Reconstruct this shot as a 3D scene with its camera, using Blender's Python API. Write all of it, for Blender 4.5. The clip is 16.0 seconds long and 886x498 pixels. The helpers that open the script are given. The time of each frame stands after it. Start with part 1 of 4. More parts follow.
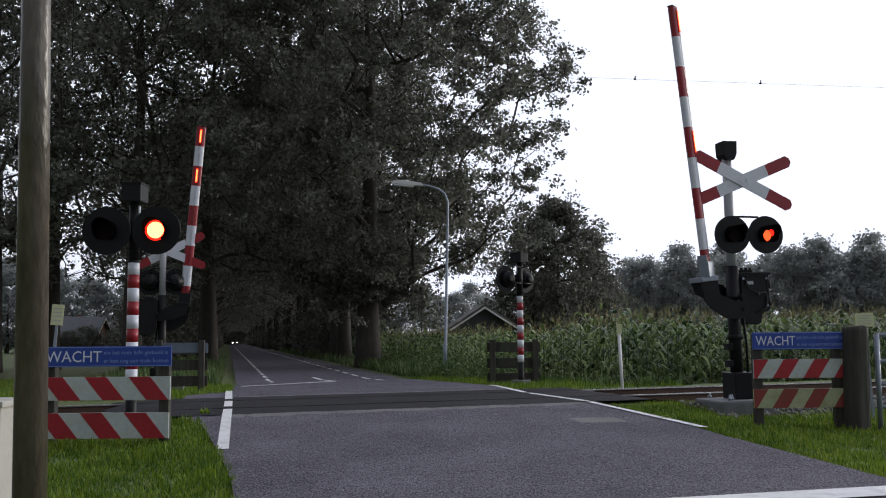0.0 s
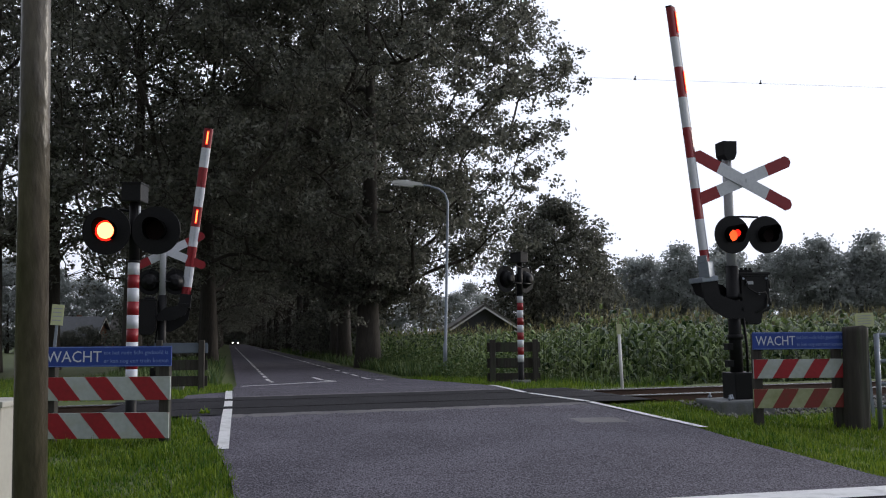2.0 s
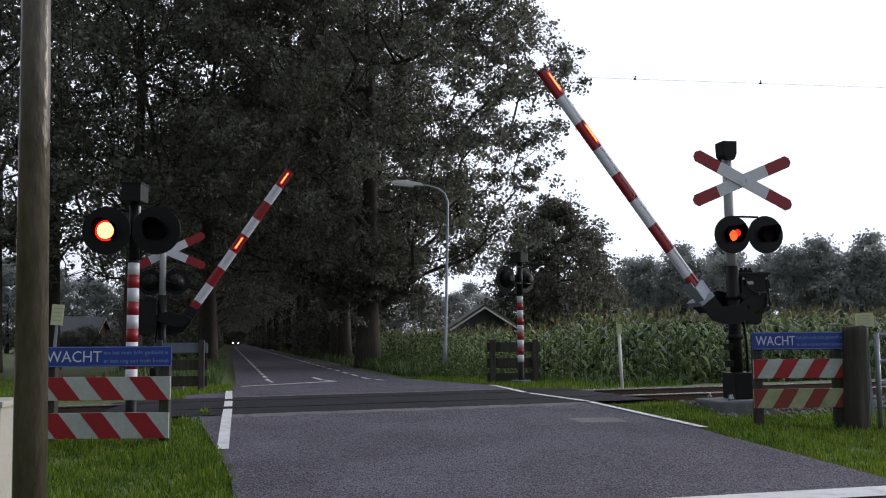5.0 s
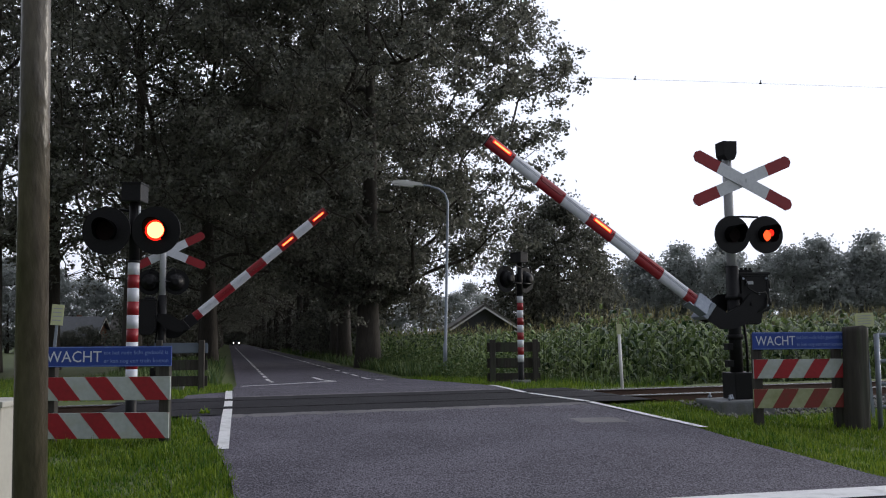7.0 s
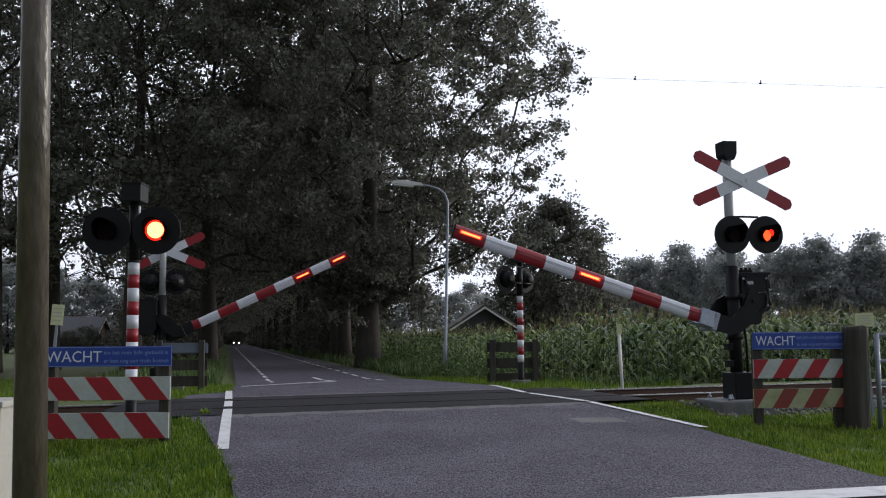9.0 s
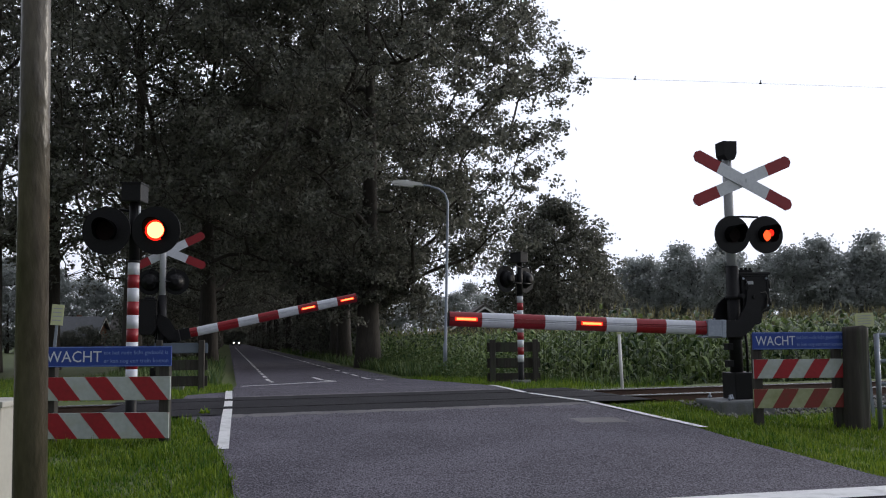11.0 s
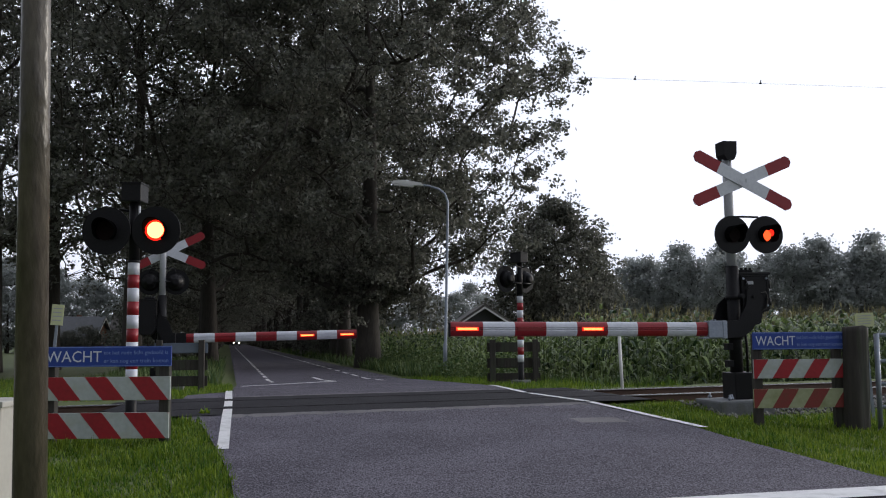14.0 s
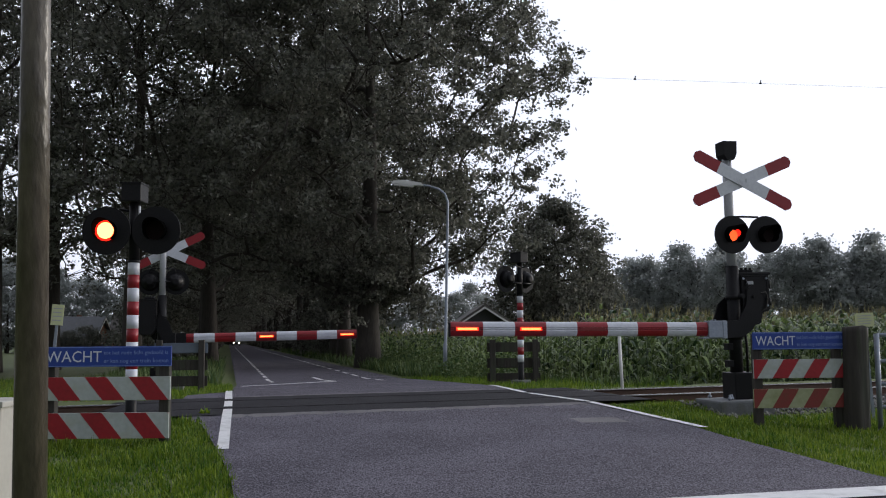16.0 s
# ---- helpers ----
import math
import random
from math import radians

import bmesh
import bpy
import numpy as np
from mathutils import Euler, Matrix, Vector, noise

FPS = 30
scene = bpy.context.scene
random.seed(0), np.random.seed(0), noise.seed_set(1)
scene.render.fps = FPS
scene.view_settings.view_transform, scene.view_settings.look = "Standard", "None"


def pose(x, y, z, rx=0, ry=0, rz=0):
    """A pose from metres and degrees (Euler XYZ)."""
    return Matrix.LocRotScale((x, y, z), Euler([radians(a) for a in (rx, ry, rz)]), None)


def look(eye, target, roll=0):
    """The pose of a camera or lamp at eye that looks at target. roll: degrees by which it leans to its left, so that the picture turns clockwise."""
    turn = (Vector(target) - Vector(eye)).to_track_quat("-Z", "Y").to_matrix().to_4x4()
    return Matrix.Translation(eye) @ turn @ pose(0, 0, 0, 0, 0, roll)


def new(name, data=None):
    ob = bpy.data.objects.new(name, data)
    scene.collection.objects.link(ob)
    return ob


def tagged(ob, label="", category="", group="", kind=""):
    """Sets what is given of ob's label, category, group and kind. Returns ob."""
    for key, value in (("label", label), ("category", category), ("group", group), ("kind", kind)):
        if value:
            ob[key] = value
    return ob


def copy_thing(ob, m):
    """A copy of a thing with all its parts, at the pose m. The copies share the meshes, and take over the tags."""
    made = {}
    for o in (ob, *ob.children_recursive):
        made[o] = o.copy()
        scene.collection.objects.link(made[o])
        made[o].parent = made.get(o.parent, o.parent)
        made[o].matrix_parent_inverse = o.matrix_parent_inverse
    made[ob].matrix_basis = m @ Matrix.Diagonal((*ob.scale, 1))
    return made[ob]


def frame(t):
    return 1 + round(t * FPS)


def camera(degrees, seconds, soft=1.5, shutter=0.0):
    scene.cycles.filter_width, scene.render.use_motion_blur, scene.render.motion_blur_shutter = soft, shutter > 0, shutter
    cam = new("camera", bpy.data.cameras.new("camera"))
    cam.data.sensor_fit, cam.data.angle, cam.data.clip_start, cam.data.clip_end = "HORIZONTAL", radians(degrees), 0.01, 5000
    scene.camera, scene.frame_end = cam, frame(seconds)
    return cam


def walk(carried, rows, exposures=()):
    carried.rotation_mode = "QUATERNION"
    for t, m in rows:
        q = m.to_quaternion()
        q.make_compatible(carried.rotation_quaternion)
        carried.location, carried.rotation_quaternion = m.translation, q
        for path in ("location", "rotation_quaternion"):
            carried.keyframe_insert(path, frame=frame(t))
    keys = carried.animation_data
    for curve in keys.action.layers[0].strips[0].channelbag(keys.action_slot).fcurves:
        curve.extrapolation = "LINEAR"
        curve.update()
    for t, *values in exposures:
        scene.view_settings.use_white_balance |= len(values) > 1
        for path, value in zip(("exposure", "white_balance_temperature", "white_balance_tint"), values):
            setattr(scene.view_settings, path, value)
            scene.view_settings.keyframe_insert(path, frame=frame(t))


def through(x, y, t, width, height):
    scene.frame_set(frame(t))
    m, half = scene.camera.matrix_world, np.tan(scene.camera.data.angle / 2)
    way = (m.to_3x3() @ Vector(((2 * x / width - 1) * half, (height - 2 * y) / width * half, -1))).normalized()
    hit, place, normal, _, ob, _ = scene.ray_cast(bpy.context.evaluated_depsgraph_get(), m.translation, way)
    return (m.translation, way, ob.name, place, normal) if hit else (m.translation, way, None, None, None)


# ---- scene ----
cam = camera(49.5, 16.0, soft=1.1)
EYE = look((0, 0, 0.95), (0, 10, 1.885), -0.5)
walk(cam, [(0, EYE), (16, EYE)], exposures=[(0, -0.15), (16, -0.15)])

# ---- light: bright overcast evening sky, soft sun ahead to the right ----
world = bpy.data.worlds.new("world")
scene.world = world
world.use_nodes = True
wt = world.node_tree
sky = wt.nodes.new("ShaderNodeTexSky")
sky.sky_type, sky.sun_disc = "NISHITA", False
sky.sun_elevation, sky.sun_rotation = radians(11), radians(62)
sky.dust_density, sky.air_density = 6.0, 1.0
# thin cloud, brightest on the sun's side of the sky
coord = wt.nodes.new("ShaderNodeTexCoord")
towards = wt.nodes.new("ShaderNodeVectorMath")
towards.operation = "DOT_PRODUCT"
towards.inputs[1].default_value = (0.7, 0.7, 0.14)
wt.links.new(coord.outputs["Generated"], towards.inputs[0])
fade = wt.nodes.new("ShaderNodeMapRange")
fade.interpolation_type = "SMOOTHSTEP"
fade.inputs[1].default_value, fade.inputs[2].default_value = -0.5, 0.65
fade.inputs[3].default_value, fade.inputs[4].default_value = 2.7, 10.6
wt.links.new(towards.outputs["Value"], fade.inputs[0])
tint = wt.nodes.new("ShaderNodeVectorMath")
tint.operation = "SCALE"
tint.inputs[0].default_value = (0.935, 0.98, 1.13)
wt.links.new(fade.outputs[0], tint.inputs["Scale"])
cloud = wt.nodes.new("ShaderNodeMix")
cloud.data_type = "RGBA"
cloud.inputs[0].default_value = 0.92
wt.links.new(sky.outputs[0], cloud.inputs[6])
wt.links.new(tint.outputs[0], cloud.inputs[7])
bg = wt.nodes["Background"]
bg.inputs[1].default_value = 0.12
wt.links.new(cloud.outputs[2], bg.inputs[0])
sun = new("sun", bpy.data.lights.new("sun", "SUN"))
sun.data.energy, sun.data.angle, sun.data.color = 1.5, radians(18), (1, 0.94, 0.86)
sun.matrix_world = look((86.7, 46.1, 19.1), (0, 0, 0))

# ---- materials ----


def mat(name, a, b=None, rough=0.7, metal=0.0, fine=40.0, coarse=2.0, bump=0.2, island=False, per_object=False, dirt=None, grain=(1, 1, 1), spec=0.5, span=(0.65, 1.35), patchy=1.0):
    """A surface whose colour wanders between a and b at two scales, with fine relief."""
    m = bpy.data.materials.new(name)
    m.use_nodes = True
    nt = m.node_tree
    bsdf = nt.nodes["Principled BSDF"]
    bsdf.inputs["Roughness"].default_value, bsdf.inputs["Metallic"].default_value = rough, metal
    bsdf.inputs["Specular IOR Level"].default_value = spec
    b = b or tuple(c * 0.75 for c in a)
    co = nt.nodes.new("ShaderNodeTexCoord")
    mp = nt.nodes.new("ShaderNodeMapping")
    mp.inputs["Scale"].default_value = grain
    nt.links.new(co.outputs["Object"], mp.inputs[0])
    n1 = nt.nodes.new("ShaderNodeTexNoise")
    n1.inputs["Scale"].default_value, n1.inputs["Detail"].default_value = fine, 4
    n2 = nt.nodes.new("ShaderNodeTexNoise")
    n2.inputs["Scale"].default_value, n2.inputs["Detail"].default_value = coarse, 5
    for n in (n1, n2):
        nt.links.new(mp.outputs[0], n.inputs["Vector"])
    add = nt.nodes.new("ShaderNodeMath")
    add.operation = "MULTIPLY_ADD"
    add.inputs[1].default_value = 2 - patchy
    part2 = nt.nodes.new("ShaderNodeMath")
    part2.operation = "MULTIPLY"
    part2.inputs[1].default_value = patchy
    nt.links.new(n1.outputs[0], add.inputs[0])
    nt.links.new(n2.outputs[0], part2.inputs[0])
    nt.links.new(part2.outputs[0], add.inputs[2])
    value = add
    if island or per_object:
        src = nt.nodes.new("ShaderNodeNewGeometry" if island else "ShaderNodeObjectInfo")
        sc = nt.nodes.new("ShaderNodeMath")
        sc.operation = "MULTIPLY_ADD"
        sc.inputs[1].default_value = 0.8
        nt.links.new(src.outputs["Random Per Island" if island else "Random"], sc.inputs[0])
        nt.links.new(add.outputs[0], sc.inputs[2])
        value = nt.nodes.new("ShaderNodeMath")
        value.operation = "MULTIPLY_ADD"
        value.inputs[1].default_value, value.inputs[2].default_value = 1.0, -0.4
        nt.links.new(sc.outputs[0], value.inputs[0])
    mr = nt.nodes.new("ShaderNodeMapRange")
    mr.inputs[1].default_value, mr.inputs[2].default_value = span
    nt.links.new(value.outputs[0], mr.inputs[0])
    mix = nt.nodes.new("ShaderNodeMix")
    mix.data_type = "RGBA"
    mix.inputs[6].default_value, mix.inputs[7].default_value = (*a, 1), (*b, 1)
    nt.links.new(mr.outputs[0], mix.inputs[0])
    out = mix.outputs[2]
    if dirt:
        n3 = nt.nodes.new("ShaderNodeTexNoise")
        n3.inputs["Scale"].default_value, n3.inputs["Detail"].default_value = 6, 8
        nt.links.new(mp.outputs[0], n3.inputs["Vector"])
        m3 = nt.nodes.new("ShaderNodeMapRange")
        m3.inputs[1].default_value, m3.inputs[2].default_value, m3.inputs[4].default_value = 0.5, 0.72, 0.75
        nt.links.new(n3.outputs[0], m3.inputs[0])
        mx = nt.nodes.new("ShaderNodeMix")
        mx.data_type = "RGBA"
        mx.inputs[7].default_value = (*dirt, 1)
        nt.links.new(m3.outputs[0], mx.inputs[0])
        nt.links.new(out, mx.inputs[6])
        out = mx.outputs[2]
    nt.links.new(out, bsdf.inputs["Base Color"])
    if bump:
        bp = nt.nodes.new("ShaderNodeBump")
        bp.inputs["Strength"].default_value, bp.inputs["Distance"].default_value = bump, 0.02
        nt.links.new(n1.outputs[0], bp.inputs["Height"])
        nt.links.new(bp.outputs[0], bsdf.inputs["Normal"])
    return m


def leaf_mat(name, a, b, through=0.35, rough=0.55):
    m = mat(name, a, b, rough=rough, fine=3.0, coarse=0.35, bump=0, island=True, spec=0.35)
    nt = m.node_tree
    bsdf, outp = nt.nodes["Principled BSDF"], nt.nodes["Material Output"]
    tr = nt.nodes.new("ShaderNodeBsdfTranslucent")
    nt.links.new(bsdf.inputs["Base Color"].links[0].from_socket, tr.inputs[0])
    mx = nt.nodes.new("ShaderNodeMixShader")
    mx.inputs[0].default_value = through
    nt.links.new(bsdf.outputs[0], mx.inputs[1])
    nt.links.new(tr.outputs[0], mx.inputs[2])
    nt.links.new(mx.outputs[0], outp.inputs[0])
    return m


def glow(name, colour, strength):
    m = bpy.data.materials.new(name)
    m.use_nodes = True
    b = m.node_tree.nodes["Principled BSDF"]
    b.inputs["Base Color"].default_value = (*colour, 1)
    b.inputs["Emission Color"].default_value, b.inputs["Emission Strength"].default_value = (*colour, 1), strength
    return m


ASPHALT = mat("asphalt", (0.03, 0.0275, 0.038), (0.162, 0.15, 0.184), rough=0.8, fine=48, coarse=0.8, bump=0.9, span=(0.85, 1.15), patchy=0.35, spec=0.3)
ASPHALT_DARK = mat("dark_asphalt", (0.016, 0.016, 0.019), (0.036, 0.035, 0.04), rough=0.9, spec=0.15, fine=60, coarse=1.2, bump=0.4)
PATCH = mat("asphalt_patch", (0.1, 0.095, 0.1), (0.21, 0.2, 0.205), rough=0.8, fine=70, bump=0.5)
PAINT = mat("road_paint", (0.82, 0.82, 0.82), (0.66, 0.66, 0.66), rough=0.6, fine=30, coarse=3, bump=0.2, dirt=(0.5, 0.5, 0.49))
SOIL = mat("turf", (0.07, 0.10, 0.025), (0.12, 0.14, 0.05), rough=0.9, fine=12, coarse=0.3, bump=0.6)
GRASS = leaf_mat("grass_blades", (0.045, 0.12, 0.008), (0.215, 0.295, 0.026), 0.35)
WILD = leaf_mat("tall_grass", (0.04, 0.085, 0.024), (0.13, 0.175, 0.055), 0.3)
LEAF = leaf_mat("tree_leaves", (0.075, 0.079, 0.066), (0.228, 0.23, 0.19), 0.42, 0.45)
# leaf colour lightened and greyed to imitate haze over the far wood
LEAF_HAZED = leaf_mat("hazed_far_leaves", (0.3, 0.32, 0.312), (0.41, 0.435, 0.42), 0.66)
CORN = leaf_mat("corn_leaves", (0.02, 0.05, 0.017), (0.245, 0.325, 0.11), 0.28, 0.35)
TASSEL = leaf_mat("corn_tassels", (0.23, 0.21, 0.1), (0.35, 0.32, 0.17), 0.25)
BARK = mat("bark", (0.026, 0.022, 0.019), (0.066, 0.056, 0.047), rough=0.9, fine=14, coarse=1.5, bump=1.0, grain=(1, 1, 0.25))
BLACK = mat("black_paint", (0.008, 0.008, 0.009), (0.016, 0.0155, 0.017), rough=0.45, fine=50, bump=0.1, spec=0.18)
BLACK_MATT = mat("matt_black", (0.003, 0.003, 0.003), (0.005, 0.005, 0.005), rough=0.9, fine=50, bump=0.1, spec=0.0)
RED = mat("red_film", (0.32, 0.011, 0.019), (0.24, 0.009, 0.016), rough=0.4, fine=25, coarse=3, bump=0.05)
WHITE = mat("white_film", (0.72, 0.74, 0.79), (0.58, 0.6, 0.66), rough=0.4, fine=25, coarse=3, bump=0.05)
BOARD_WHITE = mat("board_white", (0.5, 0.545, 0.53), (0.38, 0.42, 0.4), rough=0.5, fine=20, coarse=3, bump=0.1, dirt=(0.42, 0.45, 0.38))
BOARD_RED = mat("board_red", (0.38, 0.012, 0.022), (0.26, 0.01, 0.018), rough=0.5, fine=20, coarse=3, bump=0.1)
BOARD_ALGAE = mat("board_algae", (0.4, 0.42, 0.26), (0.3, 0.33, 0.18), rough=0.6, fine=20, coarse=4, bump=0.1, dirt=(0.24, 0.27, 0.12))
BOARD_RUST = mat("board_rust", (0.25, 0.025, 0.026), (0.18, 0.04, 0.026), rough=0.6, fine=20, coarse=4, bump=0.1)
BLUE = mat("blue_sign", (0.02, 0.06, 0.33), (0.018, 0.05, 0.27), rough=0.4, fine=20, coarse=2, bump=0.03)
LETTER = mat("sign_letters", (0.7, 0.74, 0.82), (0.6, 0.64, 0.74), rough=0.5, bump=0)
LETTER_DIM = mat("faded_letters", (0.24, 0.33, 0.66), (0.2, 0.29, 0.6), rough=0.5, bump=0)
GALV = mat("galvanised_steel", (0.33, 0.37, 0.43), (0.22, 0.25, 0.3), rough=0.45, metal=0.4, fine=30, coarse=4, bump=0.08)
GREY_POLE = mat("grey_paint", (0.46, 0.47, 0.5), (0.36, 0.37, 0.4), rough=0.5, fine=30, coarse=2, bump=0.05)
WOOD = mat("weathered_wood", (0.026, 0.023, 0.02), (0.066, 0.058, 0.05), rough=0.85, fine=18, coarse=2, bump=0.6, grain=(1, 1, 0.12), dirt=(0.06, 0.075, 0.045))
CONCRETE = mat("concrete", (0.2, 0.208, 0.22), (0.13, 0.136, 0.145), rough=0.85, fine=30, coarse=3, bump=0.35, dirt=(0.14, 0.142, 0.125))
POLE_OLD = mat("stained_pole", (0.155, 0.132, 0.098), (0.045, 0.037, 0.027), rough=0.3, fine=26, coarse=4, bump=0.5, dirt=(0.07, 0.065, 0.04), grain=(1, 1, 0.35))
CABINET = mat("cabinet_grey", (0.5, 0.49, 0.43), (0.42, 0.41, 0.36), rough=0.5, fine=30, coarse=2, bump=0.05)
STEEL = mat("rail_top", (0.62, 0.61, 0.6), (0.5, 0.49, 0.48), rough=0.26, metal=0.9, bump=0.03)
RUST = mat("rusty_rail", (0.1, 0.055, 0.035), (0.06, 0.035, 0.025), rough=0.85, fine=30, bump=0.4)
STONE = mat("ballast_stone", (0.12, 0.118, 0.112), (0.23, 0.225, 0.22), rough=0.9, fine=25, bump=0.4, island=True)
BRICK = mat("red_brick", (0.2, 0.085, 0.055), (0.3, 0.14, 0.09), rough=0.85, fine=8, coarse=0.8, bump=0.3)
ROOF = mat("roof_tiles", (0.1, 0.09, 0.085), (0.17, 0.15, 0.14), rough=0.8, fine=6, coarse=0.6, bump=0.5)
ROOF_GREY = mat("grey_roof", (0.13, 0.135, 0.15), (0.09, 0.095, 0.1), rough=0.6, fine=6, bump=0.4)
SIGN_BACK = mat("sign_back", (0.16, 0.19, 0.24), (0.12, 0.145, 0.19), rough=0.5, bump=0.05)
DARK_WALL = mat("dark_render", (0.07, 0.07, 0.075), (0.05, 0.05, 0.055), rough=0.8, fine=10, bump=0.2)
TRIM = mat("white_trim", (0.78, 0.78, 0.77), (0.66, 0.66, 0.65), rough=0.5, bump=0.05)
GLASS_DARK = mat("window_glass", (0.02, 0.025, 0.03), (0.03, 0.035, 0.04), rough=0.08, bump=0)
YELLOW = mat("yellow_notice", (0.62, 0.64, 0.37), (0.54, 0.57, 0.32), rough=0.5, bump=0.03)
LENS_OFF = mat("dark_red_lens", (0.008, 0.002, 0.002), (0.006, 0.002, 0.002), rough=0.6, bump=0, spec=0.1)
HOUSING = mat("boom_light_housing", (0.24, 0.015, 0.018), (0.18, 0.012, 0.014), rough=0.3, bump=0)
CAR_PAINT = mat("car_paint", (0.05, 0.055, 0.065), (0.04, 0.045, 0.055), rough=0.25, bump=0)
RUBBER = mat("rubber", (0.015, 0.015, 0.015), (0.025, 0.025, 0.025), rough=0.9, bump=0.2)
LAMP_CORE = glow("lit_lamp_core", (1.0, 0.19, 0.06), 10)
# red lamp rim; also emits in place of lamplight inside the hoods
LAMP_RIM_HOOD_RED = glow("lit_rim_and_hood_red", (1.0, 0.015, 0.006), 2.0)
BAR_GLOW = glow("lit_boom_light", (1.0, 0.16, 0.04), 5)
BAR_GLOW_RIM = glow("lit_boom_lens", (1.0, 0.02, 0.008), 1.2)
HOODED_GLOW = glow("lit_hooded_lamp", (1.0, 0.075, 0.014), 2.3)
HEADLIGHT = glow("headlight", (1.0, 0.78, 0.62), 30)

# ---- mesh helpers ----


def part(name, bm, material, parent=None, label="", smooth=False):
    me = bpy.data.meshes.new(name)
    bm.to_mesh(me)
    bm.free()
    for m in material if isinstance(material, (list, tuple)) else [material]:
        me.materials.append(m)
    if smooth:
        me.shade_smooth()
    ob = new(name, me)
    ob.parent = parent
    return tagged(ob, label)


def thing(name, m, label, category, group="", kind=""):
    ob = new(name)
    ob.empty_display_size = 0.2
    ob.matrix_world = m
    return tagged(ob, label, category, group, kind)


def box(bm, x0, x1, y0, y1, z0, z1, bevel=0.0, m=None, idx=0):
    r = bmesh.ops.create_cube(bm, size=1)
    vs = r["verts"]
    t = Matrix.Translation(((x0 + x1) / 2, (y0 + y1) / 2, (z0 + z1) / 2)) @ Matrix.Diagonal((x1 - x0, y1 - y0, z1 - z0, 1))
    bmesh.ops.transform(bm, matrix=(m @ t) if m else t, verts=vs)
    faces = {f for v in vs for f in v.link_faces}
    for f in faces:
        f.material_index = idx
    if bevel:
        es = list({e for v in vs for e in v.link_edges})
        bmesh.ops.bevel(bm, geom=es, offset=bevel, segments=2, affect="EDGES", profile=0.6)
    return bm


def cyl(bm, p0, p1, r0, r1=None, n=20, caps=True, idx=0):
    p0, p1 = Vector(p0), Vector(p1)
    r1 = r0 if r1 is None else r1
    d = p1 - p0
    m = Matrix.Translation((p0 + p1) / 2) @ d.to_track_quat("Z", "Y").to_matrix().to_4x4()
    r = bmesh.ops.create_cone(bm, cap_ends=caps, segments=n, radius1=r0, radius2=r1, depth=d.length, matrix=m)
    for f in {f for v in r["verts"] for f in v.link_faces}:
        f.material_index = idx
        f.smooth = len(f.verts) == 4
    return bm


def tube(bm, pts, radii, n=10, caps=True):
    """A bent tapered pipe through pts."""
    rings = []
    pts = [Vector(p) for p in pts]
    for i, p in enumerate(pts):
        d = (pts[min(i + 1, len(pts) - 1)] - pts[max(i - 1, 0)]).normalized()
        a = d.orthogonal().normalized() if not rings else (side - d * side.dot(d)).normalized()
        side = a
        b = d.cross(a)
        r = radii[i] if isinstance(radii, (list, tuple)) else radii
        rings.append([bm.verts.new(p + a * r * math.cos(k * math.tau / n) + b * r * math.sin(k * math.tau / n)) for k in range(n)])
    for q0, q1 in zip(rings, rings[1:]):
        for k in range(n):
            f = bm.faces.new((q0[k], q0[(k + 1) % n], q1[(k + 1) % n], q1[k]))
            f.smooth = True
    if caps:
        bm.faces.new(rings[0][::-1])
        bm.faces.new(rings[-1])
    return bm


def prism(bm, outline, y0, y1, idx=0):
    """An outline in x, z pulled from y0 to y1."""
    a = [bm.verts.new((x, y0, z)) for x, z in outline]
    b = [bm.verts.new((x, y1, z)) for x, z in outline]
    fs = [bm.faces.new(a), bm.faces.new(b[::-1])]
    for i in range(len(a)):
        j = (i + 1) % len(a)
        fs.append(bm.faces.new((a[j], a[i], b[i], b[j])))
    for f in fs:
        f.material_index = idx
    bmesh.ops.recalc_face_normals(bm, faces=fs)
    return bm


def array_mesh(name, verts, quads, material, parent=None, per_face=None):
    """A mesh from numpy arrays; quads is (n, 4)."""
    me = bpy.data.meshes.new(name)
    k = quads.shape[1]
    me.vertices.add(len(verts))
    me.vertices.foreach_set("co", verts.astype(np.float32).ravel())
    me.loops.add(quads.size)
    me.loops.foreach_set("vertex_index", quads.astype(np.int32).ravel())
    me.polygons.add(len(quads))
    me.polygons.foreach_set("loop_start", np.arange(0, quads.size, k, dtype=np.int32))
    for m in material if isinstance(material, (list, tuple)) else [material]:
        me.materials.append(m)
    if per_face is not None:
        me.polygons.foreach_set("material_index", per_face.astype(np.int32))
    me.update(calc_edges=True)
    ob = new(name, me)
    ob.parent = parent
    return ob


B = bmesh.new
RNG = np.random.default_rng(7)

# ---- the lie of the land: the road runs along s, the track crosses it ----
PHI = radians(12.6)
TRK = radians(21.0)


def rs(p, s):
    """World x, y of a place p across and s along the road."""
    return p * math.cos(PHI) - s * math.sin(PHI), p * math.sin(PHI) + s * math.cos(PHI)


def ps(x, y):
    return x * math.cos(PHI) + y * math.sin(PHI), -x * math.sin(PHI) + y * math.cos(PHI)


def tq(a, q):
    """World x, y of a place a along the track and q beyond its centre line."""
    return -3.05 + a * math.cos(TRK) - q * math.sin(TRK), 14.45 + a * math.sin(TRK) + q * math.cos(TRK)


def across_track(x, y):
    return (y - 14.45) * np.cos(TRK) - (x + 3.05) * np.sin(TRK)


